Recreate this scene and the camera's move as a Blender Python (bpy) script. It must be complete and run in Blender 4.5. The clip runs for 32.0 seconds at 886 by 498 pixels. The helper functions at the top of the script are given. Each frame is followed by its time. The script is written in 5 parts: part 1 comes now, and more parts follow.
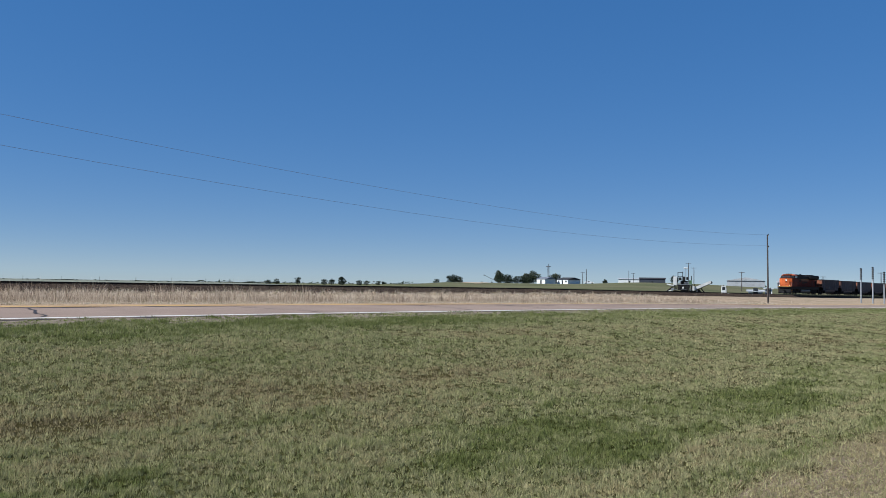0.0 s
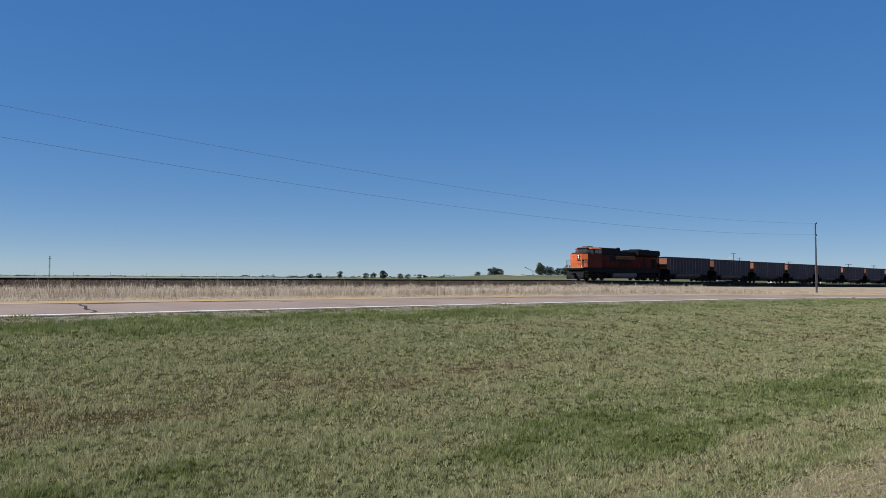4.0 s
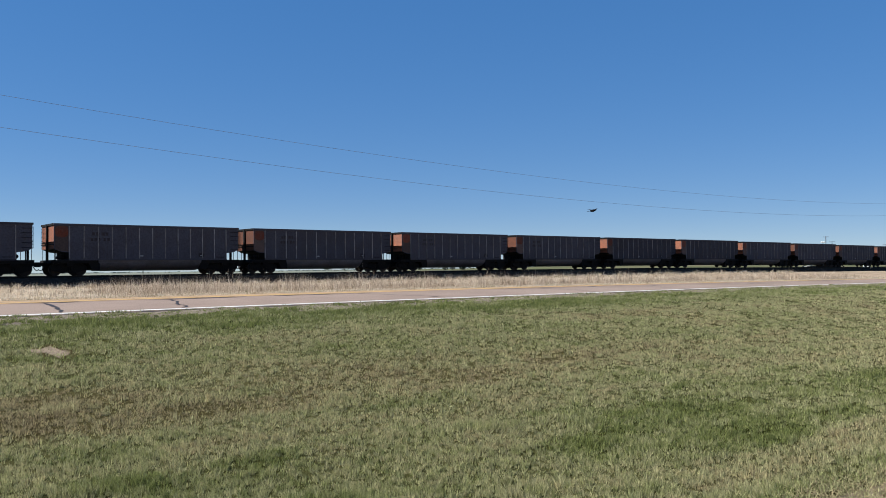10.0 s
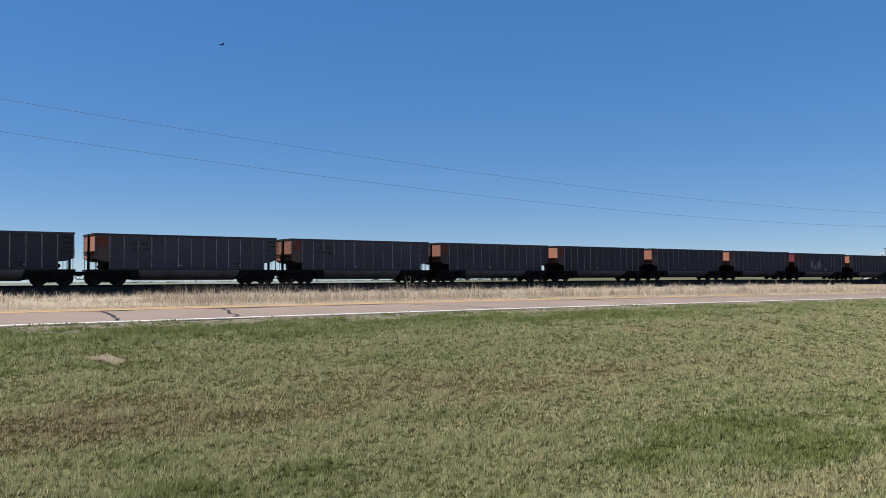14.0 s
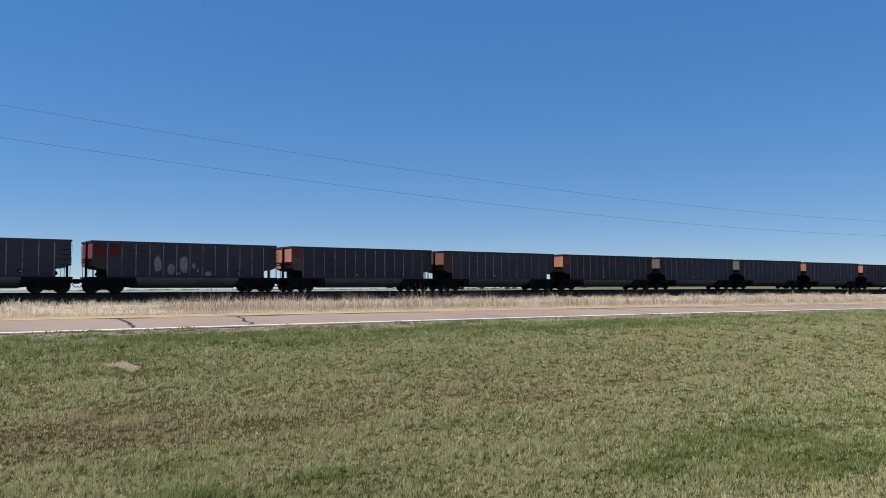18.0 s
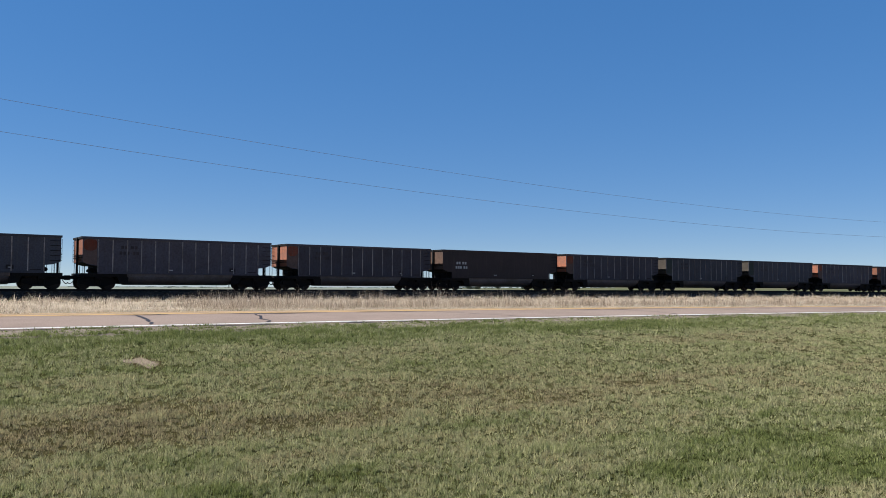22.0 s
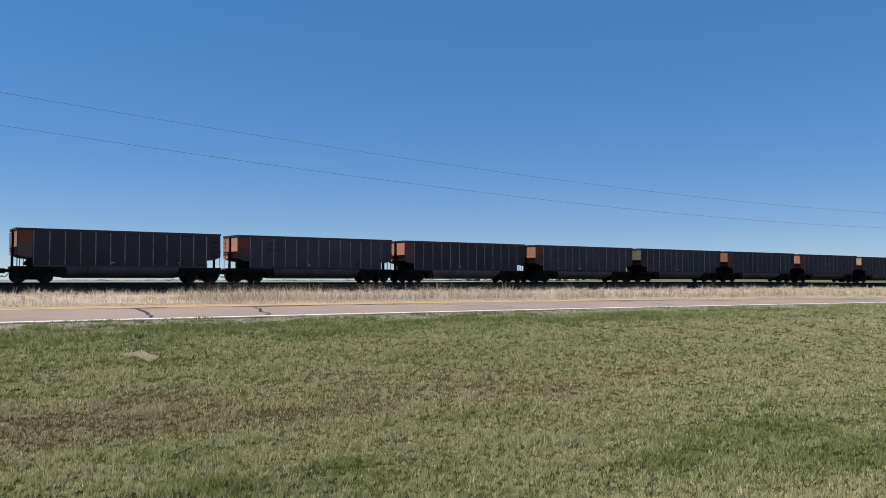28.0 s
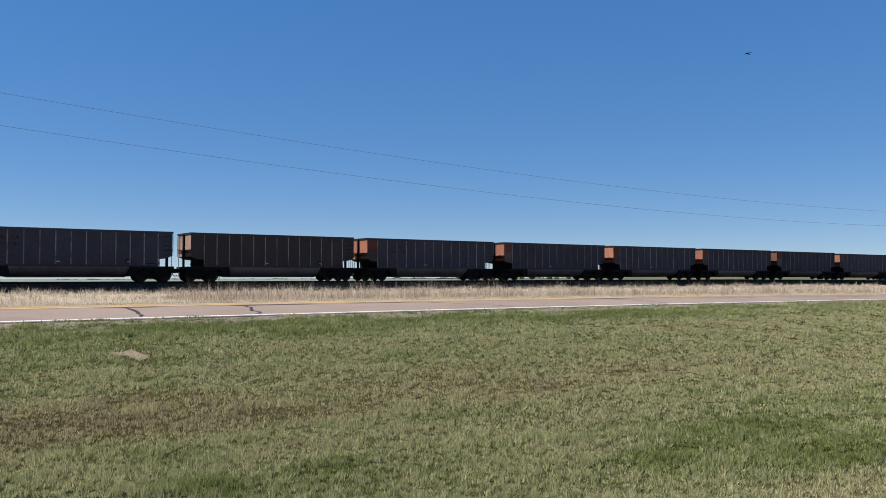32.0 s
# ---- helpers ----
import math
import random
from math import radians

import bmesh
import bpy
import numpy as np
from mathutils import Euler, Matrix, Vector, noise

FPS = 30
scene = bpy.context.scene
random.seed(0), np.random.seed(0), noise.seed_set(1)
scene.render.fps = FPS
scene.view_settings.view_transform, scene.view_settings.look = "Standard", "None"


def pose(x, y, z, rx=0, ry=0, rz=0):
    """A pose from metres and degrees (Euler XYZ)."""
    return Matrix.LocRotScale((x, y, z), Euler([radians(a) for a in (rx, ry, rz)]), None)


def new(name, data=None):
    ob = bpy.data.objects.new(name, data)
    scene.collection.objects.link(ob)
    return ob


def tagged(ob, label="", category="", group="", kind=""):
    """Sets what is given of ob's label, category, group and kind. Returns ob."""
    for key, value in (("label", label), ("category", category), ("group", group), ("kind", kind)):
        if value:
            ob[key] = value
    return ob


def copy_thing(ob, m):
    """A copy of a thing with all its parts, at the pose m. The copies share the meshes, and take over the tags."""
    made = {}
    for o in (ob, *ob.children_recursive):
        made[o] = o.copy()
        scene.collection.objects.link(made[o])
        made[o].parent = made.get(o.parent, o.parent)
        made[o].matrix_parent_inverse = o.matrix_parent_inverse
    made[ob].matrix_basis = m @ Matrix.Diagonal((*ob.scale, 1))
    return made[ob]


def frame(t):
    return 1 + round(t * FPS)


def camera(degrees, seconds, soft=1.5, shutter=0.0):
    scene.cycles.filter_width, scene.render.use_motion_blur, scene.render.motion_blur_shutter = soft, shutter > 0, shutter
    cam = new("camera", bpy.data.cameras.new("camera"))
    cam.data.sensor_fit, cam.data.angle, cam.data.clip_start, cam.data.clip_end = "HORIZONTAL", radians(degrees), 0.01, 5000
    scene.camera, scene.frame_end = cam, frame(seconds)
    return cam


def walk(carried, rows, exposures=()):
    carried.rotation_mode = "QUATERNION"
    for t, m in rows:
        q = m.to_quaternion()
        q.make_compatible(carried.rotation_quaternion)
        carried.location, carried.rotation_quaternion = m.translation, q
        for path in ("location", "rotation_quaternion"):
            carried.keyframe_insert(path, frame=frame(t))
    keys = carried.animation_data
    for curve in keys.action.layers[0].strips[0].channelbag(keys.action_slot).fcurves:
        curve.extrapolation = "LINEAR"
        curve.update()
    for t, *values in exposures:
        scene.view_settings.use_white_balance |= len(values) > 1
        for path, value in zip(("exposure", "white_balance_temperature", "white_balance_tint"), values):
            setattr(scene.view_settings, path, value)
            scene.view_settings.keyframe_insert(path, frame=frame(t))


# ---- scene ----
cam = camera(56.8, 32.0, 0.7)
EYE = (0.0, 0.0, 1.6)
# seconds, yaw, pitch and lean of the hand-held camera, which pans on one spot
TURNS = [
    (0, -48.80, 2.53, 0.93), (0.5, -47.98, 2.44, 0.96), (1, -47.43, 2.32, 0.98), (1.5, -46.77, 2.24, 0.97), (2, -46.63, 2.20, 0.95),
    (2.5, -46.76, 2.08, 0.92), (3, -46.89, 2.04, 0.70), (3.5, -46.47, 2.09, 0.47), (5.5, -44.88, 1.64, 0.57), (6, -44.72, 1.60, 0.50),
    (6.5, -43.93, 1.54, 0.47), (7, -43.29, 1.45, 0.37), (7.5, -43.07, 1.40, 0.16), (8, -41.76, 1.34, -0.07), (8.5, -40.78, 1.34, -0.27),
    (9, -40.68, 1.35, -0.44), (9.5, -40.63, 1.32, -0.62), (10, -40.44, 1.37, -0.64), (10.5, -40.36, 1.33, -0.74), (11, -40.30, 1.31, -0.69),
    (11.5, -39.98, 1.26, -0.69), (12, -38.69, 1.37, -0.59), (12.5, -38.45, 1.62, -0.59), (13, -37.36, 1.76, -0.54), (13.5, -37.16, 1.96, -0.55),
    (14, -37.10, 2.15, -0.38), (14.5, -36.94, 2.28, -0.33), (16.5, -36.49, 2.68, -0.27), (17, -36.36, 2.71, -0.24), (17.5, -36.24, 2.72, -0.23),
    (18, -36.10, 2.75, -0.21), (18.5, -35.95, 2.73, -0.18), (19, -35.81, 2.76, -0.13), (19.5, -35.71, 2.76, -0.17), (20, -35.49, 2.76, -0.17),
    (20.5, -35.32, 2.77, -0.14), (21, -35.13, 2.75, -0.08), (21.5, -35.00, 2.75, 0.08), (22, -34.94, 2.70, 0.24), (22.5, -34.83, 2.68, 0.37),
    (23, -34.74, 2.67, 0.37), (23.5, -34.63, 2.68, 0.36), (24, -34.47, 2.66, 0.39), (24.5, -34.50, 2.65, 0.45), (25, -34.59, 2.65, 0.42),
    (25.5, -35.27, 2.47, 0.41), (27.5, -35.00, 2.14, 0.20), (28, -34.99, 2.16, 0.06), (28.5, -35.03, 2.20, -0.01), (29, -35.12, 2.16, 0.04),
    (29.5, -35.11, 2.16, 0.04), (30, -35.09, 2.08, 0.01), (30.5, -35.10, 2.06, 0.11), (31, -35.10, 2.05, 0.10), (31.5, -35.40, 2.05, 0.08),
    (32, -35.60, 2.04, -0.09),
]
# the phone brightens its picture a little as the train fills it
LIGHTNESS = [(0.0, 0.70, 5460, 10), (6.0, 0.73, 5500, 10), (9.0, 0.93, 5650, 10), (13.0, 1.00, 5700, 10), (32.0, 1.00, 5700, 10)]
walk(cam, [(t, pose(*EYE, 90 + b, 0, a) @ pose(0, 0, 0, 0, 0, c)) for t, a, b, c in TURNS], LIGHTNESS)

# ---- light ----
SUN_FROM = Vector((-0.64, 0.43, 0.63)).normalized()
sun = new("sun", bpy.data.lights.new("sun", "SUN"))
sun.data.energy, sun.data.angle, sun.data.color = 5.0, radians(0.6), (1.0, 0.92, 0.78)
sun.matrix_world = Matrix.Translation((0, 0, 60)) @ (-SUN_FROM).to_track_quat("-Z", "Y").to_matrix().to_4x4()
world = bpy.data.worlds.new("sky")
scene.world = world
world.use_nodes = True
wn = world.node_tree
sky = wn.nodes.new("ShaderNodeTexSky")
sky.sky_type, sky.sun_disc = "NISHITA", False
sky.sun_elevation = math.asin(SUN_FROM.z)
sky.sun_rotation = math.atan2(SUN_FROM.x, SUN_FROM.y)
sky.altitude, sky.air_density, sky.dust_density, sky.ozone_density = 4000, 1.0, 0.25, 3.0
vivid, deeper = wn.nodes.new("ShaderNodeHueSaturation"), wn.nodes.new("ShaderNodeHueSaturation")
vivid.inputs["Saturation"].default_value, vivid.inputs["Hue"].default_value = 1.475, 0.5092
deeper.inputs["Saturation"].default_value, deeper.inputs["Value"].default_value = 1.475, 1.06
haze = wn.nodes.new("ShaderNodeGamma")
haze.inputs["Gamma"].default_value = 0.37
wn.links.new(sky.outputs[0], haze.inputs["Color"])
wn.links.new(haze.outputs[0], vivid.inputs["Color"])
wn.links.new(vivid.outputs[0], deeper.inputs["Color"])
wn.links.new(deeper.outputs[0], wn.nodes["Background"].inputs[0])
wn.nodes["Background"].inputs[1].default_value = 0.1365


# ---- materials ----
def material(name, colour, rough=0.7, metal=0.0, spots=None, size=3.0, amount=0.5, fine=40.0, bump=0.15, wild=0.0, streaks=None, spec=0.12):
    """A painted, earthy or metal surface: a base colour, blotches of a second one at the given scale, fine grain, bump, upright streaks."""
    m = bpy.data.materials.new(name)
    m.use_nodes = True
    n, l = m.node_tree.nodes, m.node_tree.links
    b = n["Principled BSDF"]
    b.inputs["Roughness"].default_value, b.inputs["Metallic"].default_value = rough, metal
    b.inputs["Specular IOR Level"].default_value = 0.0 if rough >= 0.9 else spec
    geo = n.new("ShaderNodeTexCoord")
    rnd = n.new("ShaderNodeObjectInfo")
    big, small = n.new("ShaderNodeTexNoise"), n.new("ShaderNodeTexNoise")
    big.inputs["Scale"].default_value, big.inputs["Detail"].default_value, big.inputs["Roughness"].default_value = size, 6, 0.65
    small.inputs["Scale"].default_value, small.inputs["Detail"].default_value = fine, 3
    add = n.new("ShaderNodeVectorMath")
    add.operation = "ADD"
    mul = n.new("ShaderNodeMath")
    mul.operation, mul.inputs[1].default_value = "MULTIPLY", 37.0
    l.new(rnd.outputs["Random"], mul.inputs[0])
    l.new(geo.outputs["Object"], add.inputs[0])
    l.new(mul.outputs[0], add.inputs[1])
    l.new(add.outputs[0], big.inputs["Vector"])
    l.new(add.outputs[0], small.inputs["Vector"])
    ramp = n.new("ShaderNodeMapRange")
    ramp.inputs[1].default_value, ramp.inputs[2].default_value, ramp.inputs[4].default_value = 0.42, 0.68, amount
    l.new(big.outputs[0], ramp.inputs[0])
    mix = n.new("ShaderNodeMix")
    mix.data_type = "RGBA"
    mix.inputs[6].default_value = (*colour, 1)
    mix.inputs[7].default_value = (*(spots or [c * 0.6 for c in colour]), 1)
    l.new(ramp.outputs[0], mix.inputs[0])
    last = mix.outputs[2]
    if streaks:
        stretch = n.new("ShaderNodeMapping")
        stretch.inputs["Scale"].default_value = (5.0, 5.0, 0.35)
        l.new(add.outputs[0], stretch.inputs[0])
        st = n.new("ShaderNodeTexNoise")
        st.inputs["Scale"].default_value, st.inputs["Detail"].default_value = 1.6, 5
        l.new(stretch.outputs[0], st.inputs["Vector"])
        sr = n.new("ShaderNodeMapRange")
        sr.inputs[1].default_value, sr.inputs[2].default_value, sr.inputs[4].default_value = 0.5, 0.75, 0.7
        l.new(st.outputs[0], sr.inputs[0])
        m2 = n.new("ShaderNodeMix")
        m2.data_type = "RGBA"
        m2.inputs[7].default_value = (*streaks, 1)
        l.new(sr.outputs[0], m2.inputs[0])
        l.new(last, m2.inputs[6])
        last = m2.outputs[2]
    hsv = n.new("ShaderNodeHueSaturation")
    vr = n.new("ShaderNodeMapRange")
    vr.inputs[1].default_value, vr.inputs[2].default_value = 0.3, 0.7
    vr.inputs[3].default_value, vr.inputs[4].default_value = 0.82, 1.18
    l.new(small.outputs[0], vr.inputs[0])
    if wild:
        wr = n.new("ShaderNodeMapRange")
        wr.inputs[3].default_value, wr.inputs[4].default_value = 1 - wild, 1 + wild
        l.new(rnd.outputs["Random"], wr.inputs[0])
        wm = n.new("ShaderNodeMath")
        wm.operation = "MULTIPLY"
        l.new(vr.outputs[0], wm.inputs[0])
        l.new(wr.outputs[0], wm.inputs[1])
        l.new(wm.outputs[0], hsv.inputs["Value"])
    else:
        l.new(vr.outputs[0], hsv.inputs["Value"])
    l.new(last, hsv.inputs["Color"])
    l.new(hsv.outputs[0], b.inputs["Base Color"])
    bp = n.new("ShaderNodeBump")
    bp.inputs["Strength"].default_value, bp.inputs["Distance"].default_value = bump, 0.02
    l.new(small.outputs[0], bp.inputs["Height"])
    l.new(bp.outputs[0], b.inputs["Normal"])
    return m


def leafy(name, stops, through_light=0.35, patch=None):
    """Blades or leaves: colours vary from island to island, and some light passes through."""
    m = bpy.data.materials.new(name)
    m.use_nodes = True
    n, l = m.node_tree.nodes, m.node_tree.links
    b = n["Principled BSDF"]
    b.inputs["Roughness"].default_value, b.inputs["Specular IOR Level"].default_value = 0.75, 0.25
    geo = n.new("ShaderNodeNewGeometry")
    ramp = n.new("ShaderNodeValToRGB")
    while len(ramp.color_ramp.elements) < len(stops):
        ramp.color_ramp.elements.new(0.5)
    for e, (p, c) in zip(ramp.color_ramp.elements, stops):
        e.position, e.color = p, (*c, 1)
    if patch:
        tc = n.new("ShaderNodeTexCoord")
        ns = n.new("ShaderNodeTexNoise")
        ns.inputs["Scale"].default_value, ns.inputs["Detail"].default_value, ns.inputs["Roughness"].default_value = patch, 4, 0.7
        l.new(tc.outputs["Object"], ns.inputs["Vector"])
        mr = n.new("ShaderNodeMapRange")
        mr.inputs[1].default_value, mr.inputs[2].default_value, mr.inputs[3].default_value, mr.inputs[4].default_value = 0.3, 0.7, -0.45, 0.45
        l.new(ns.outputs[0], mr.inputs[0])
        ad = n.new("ShaderNodeMath")
        ad.operation, ad.use_clamp = "ADD", True
        sc = n.new("ShaderNodeMath")
        sc.operation, sc.inputs[1].default_value = "MULTIPLY_ADD", 0.55
        sc.inputs[2].default_value = 0.22
        l.new(geo.outputs["Random Per Island"], sc.inputs[0])
        l.new(sc.outputs[0], ad.inputs[0])
        l.new(mr.outputs[0], ad.inputs[1])
        l.new(ad.outputs[0], ramp.inputs[0])
    else:
        l.new(geo.outputs["Random Per Island"], ramp.inputs[0])
    l.new(ramp.outputs[0], b.inputs["Base Color"])
    t = n.new("ShaderNodeBsdfTranslucent")
    l.new(ramp.outputs[0], t.inputs[0])
    mx = n.new("ShaderNodeMixShader")
    mx.inputs[0].default_value = through_light
    l.new(b.outputs[0], mx.inputs[1])
    l.new(t.outputs[0], mx.inputs[2])
    l.new(mx.outputs[0], n["Material Output"].inputs[0])
    return m


def tinted(name, stops, jitter=0.5, through_light=0.3, spread=(0.45, 1.36)):
    """Grass whose dryness is stored per blade as 'tint'."""
    m = bpy.data.materials.new(name)
    m.use_nodes = True
    n, l = m.node_tree.nodes, m.node_tree.links
    b = n["Principled BSDF"]
    b.inputs["Roughness"].default_value, b.inputs["Specular IOR Level"].default_value = 0.75, 0.11 if through_light else 0.0
    at = n.new("ShaderNodeAttribute")
    at.attribute_name = "tint"
    geo = n.new("ShaderNodeNewGeometry")
    ma = n.new("ShaderNodeMath")
    ma.operation, ma.inputs[1].default_value, ma.inputs[2].default_value = "MULTIPLY_ADD", jitter, -jitter / 2
    l.new(geo.outputs["Random Per Island"], ma.inputs[0])
    ad = n.new("ShaderNodeMath")
    ad.operation, ad.use_clamp = "ADD", True
    l.new(at.outputs["Fac"], ad.inputs[0])
    l.new(ma.outputs[0], ad.inputs[1])
    ramp = n.new("ShaderNodeValToRGB")
    while len(ramp.color_ramp.elements) < len(stops):
        ramp.color_ramp.elements.new(0.5)
    for e, (p, c) in zip(ramp.color_ramp.elements, stops):
        e.position, e.color = p, (*c, 1)
    l.new(ad.outputs[0], ramp.inputs[0])
    last = ramp.outputs[0]
    if not through_light:
        tc = n.new("ShaderNodeTexCoord")
        ns = n.new("ShaderNodeTexNoise")
        ns.inputs["Scale"].default_value, ns.inputs["Detail"].default_value = 35.0, 5
        l.new(tc.outputs["Object"], ns.inputs["Vector"])
        mr = n.new("ShaderNodeMapRange")
        mr.inputs[1].default_value, mr.inputs[2].default_value, mr.inputs[3].default_value, mr.inputs[4].default_value = 0.3, 0.7, 0.55, 1.25
        l.new(ns.outputs[0], mr.inputs[0])
        hs = n.new("ShaderNodeHueSaturation")
        l.new(mr.outputs[0], hs.inputs["Value"])
        l.new(last, hs.inputs["Color"])
        last = hs.outputs[0]
        bp = n.new("ShaderNodeBump")
        bp.inputs["Strength"].default_value, bp.inputs["Distance"].default_value = 0.8, 0.03
        l.new(ns.outputs[0], bp.inputs["Height"])
        l.new(bp.outputs[0], b.inputs["Normal"])
    else:
        sp = n.new("ShaderNodeMath")
        sp.operation, sp.inputs[1].default_value = "MULTIPLY", 17.31
        l.new(geo.outputs["Random Per Island"], sp.inputs[0])
        fr = n.new("ShaderNodeMath")
        fr.operation = "FRACT"
        l.new(sp.outputs[0], fr.inputs[0])
        mr = n.new("ShaderNodeMapRange")
        mr.inputs[3].default_value, mr.inputs[4].default_value = spread
        l.new(fr.outputs[0], mr.inputs[0])
        hs = n.new("ShaderNodeHueSaturation")
        l.new(mr.outputs[0], hs.inputs["Value"])
        l.new(last, hs.inputs["Color"])
        last = hs.outputs[0]
    l.new(last, b.inputs["Base Color"])
    if through_light:
        t = n.new("ShaderNodeBsdfTranslucent")
        l.new(last, t.inputs[0])
        mx = n.new("ShaderNodeMixShader")
        mx.inputs[0].default_value = through_light
        l.new(b.outputs[0], mx.inputs[1])
        l.new(t.outputs[0], mx.inputs[2])
        l.new(mx.outputs[0], n["Material Output"].inputs[0])
    return m


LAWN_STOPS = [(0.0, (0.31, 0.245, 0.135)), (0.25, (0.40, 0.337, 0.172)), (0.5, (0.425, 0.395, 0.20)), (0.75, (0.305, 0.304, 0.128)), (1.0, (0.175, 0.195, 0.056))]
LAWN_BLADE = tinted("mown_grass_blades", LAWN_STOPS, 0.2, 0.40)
# Thatch under the blades: shade between them is put into its low colours
LAWN_EARTH = tinted("shaded_lawn_thatch", [(0.0, (0.26, 0.20, 0.138))] + [(0.12 + 0.88 * p, (c[0] * 0.16, c[1] * 0.16, c[2] * 0.12)) for p, c in LAWN_STOPS], 0.0, 0.0)
DRY_BLADE = tinted("dry_tall_grass", [(0.0, (0.16, 0.115, 0.075)), (0.3, (0.50, 0.39, 0.28)), (0.75, (0.80, 0.68, 0.53)), (1.0, (0.20, 0.19, 0.09))], 0.5, 0.45, (0.72, 1.2))
# Car sides: weathered steel, its base colours lowered to hold the shade
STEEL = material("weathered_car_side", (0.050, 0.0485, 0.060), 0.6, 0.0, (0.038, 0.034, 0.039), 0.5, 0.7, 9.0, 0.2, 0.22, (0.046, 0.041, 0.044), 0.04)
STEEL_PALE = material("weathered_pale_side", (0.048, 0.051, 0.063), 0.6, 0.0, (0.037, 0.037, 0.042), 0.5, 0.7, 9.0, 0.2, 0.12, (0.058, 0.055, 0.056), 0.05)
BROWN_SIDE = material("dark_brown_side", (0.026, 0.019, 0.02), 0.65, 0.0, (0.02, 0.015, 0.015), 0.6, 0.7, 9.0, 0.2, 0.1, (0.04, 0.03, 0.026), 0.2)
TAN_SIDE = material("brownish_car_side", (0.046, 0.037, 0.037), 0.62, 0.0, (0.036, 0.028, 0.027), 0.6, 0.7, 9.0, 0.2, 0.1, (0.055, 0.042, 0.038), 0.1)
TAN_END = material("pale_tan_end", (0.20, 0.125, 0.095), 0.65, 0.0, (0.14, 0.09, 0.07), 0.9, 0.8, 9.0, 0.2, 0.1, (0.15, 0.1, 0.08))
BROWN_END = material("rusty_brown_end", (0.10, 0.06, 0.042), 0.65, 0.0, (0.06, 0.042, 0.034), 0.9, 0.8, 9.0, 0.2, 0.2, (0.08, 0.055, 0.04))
# Ribs paler than the side sheets, broken by darker blotches
RIB = material("pale_blotchy_rib", (0.19, 0.178, 0.172), 0.6, 0.0, (0.06, 0.052, 0.05), 1.2, 0.95, 9.0, 0.2, 0.2, spec=0.15)
# Underframe black, lowered further so the colour holds the shade below the cars
UNDER = material("shaded_black_underframe", (0.007, 0.0065, 0.0065), 0.85, 0.0, (0.013, 0.011, 0.009), 1.2, 0.6, 14.0, 0.2, spec=0.12)
TUB = material("dull_tub_steel", (0.10, 0.095, 0.108), 0.5, 0.0, (0.05, 0.043, 0.04), 0.6, 0.7, 9.0, 0.2, 0.15)
# Orange car paint twice: ORANGE as in sun, PANEL darkened for the shaded side
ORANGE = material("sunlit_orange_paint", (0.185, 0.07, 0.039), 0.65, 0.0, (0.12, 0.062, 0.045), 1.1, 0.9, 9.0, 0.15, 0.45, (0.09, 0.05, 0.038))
PANEL = material("shaded_faded_orange_square", (0.125, 0.032, 0.016), 0.65, 0.0, (0.07, 0.042, 0.036), 1.1, 0.8, 9.0, 0.15, 0.25, (0.10, 0.05, 0.035))
RED = material("red_panel_paint", (0.09, 0.014, 0.016), 0.6, 0.0, (0.055, 0.014, 0.015), 1.1, 0.75, 9.0, 0.15)
GREY_END = material("grey_end_steel", (0.055, 0.045, 0.035), 0.65, 0.0, (0.036, 0.028, 0.022), 0.9, 0.8, 9.0, 0.2, 0.2, (0.06, 0.05, 0.04))
GREEN_PANEL = material("dark_green_panel", (0.02, 0.03, 0.026), 0.6, 0.0, (0.03, 0.03, 0.026), 1.1, 0.6, 9.0, 0.15)
MARKS = material("faded_white_marks", (0.32, 0.32, 0.32), 0.7, 0.0, (0.15, 0.15, 0.15), 3.0, 0.7)
DIM_MARKS = material("grimy_marks", (0.024, 0.022, 0.024), 0.7, 0.0, (0.06, 0.05, 0.05), 3.0, 0.7)
BLACK_PLATE = material("black_data_plate", (0.012, 0.011, 0.012), 0.6, 0.0, (0.03, 0.026, 0.026), 3.0, 0.6)
GRAFFITI = material("pale_sprayed_paint", (0.20, 0.19, 0.21), 0.7, 0.0, (0.1, 0.09, 0.1), 1.5, 0.8)
WHEEL = material("wheel_steel", (0.025, 0.02, 0.017), 0.6, 0.3, (0.02, 0.016, 0.013), 4.0, 0.6)
# Cab and hood sides: shade is put into these two lowered oranges, besides grime
LOCO_ORANGE = material("shaded_loco_orange", (0.115, 0.022, 0.013), 0.65, 0.0, (0.065, 0.017, 0.012), 0.6, 0.9, 12.0, 0.05, 0.0, (0.05, 0.02, 0.016), 0.05)
HOOD_ORANGE = material("shaded_grimy_hood_orange", (0.088, 0.017, 0.012), 0.7, 0.0, (0.042, 0.013, 0.011), 0.5, 0.95, 12.0, 0.05, 0.0, (0.025, 0.013, 0.012), 0.04)
# The same paint brightened as if in sun, for nose front and cab roof
SUNLIT_ORANGE = material("sunlit_loco_orange", (0.44, 0.10, 0.028), 0.5, 0.0, (0.32, 0.075, 0.024), 0.8, 0.7, 12.0, 0.05)
LOCO_BLACK = material("locomotive_black", (0.007, 0.007, 0.008), 0.6, 0.0, (0.014, 0.012, 0.012), 0.8, 0.7, 12.0, 0.08, spec=0.05)
DARK_RED = material("dark_red_lettering", (0.045, 0.012, 0.010), 0.6, 0.0, (0.07, 0.018, 0.013), 1.5, 0.6)
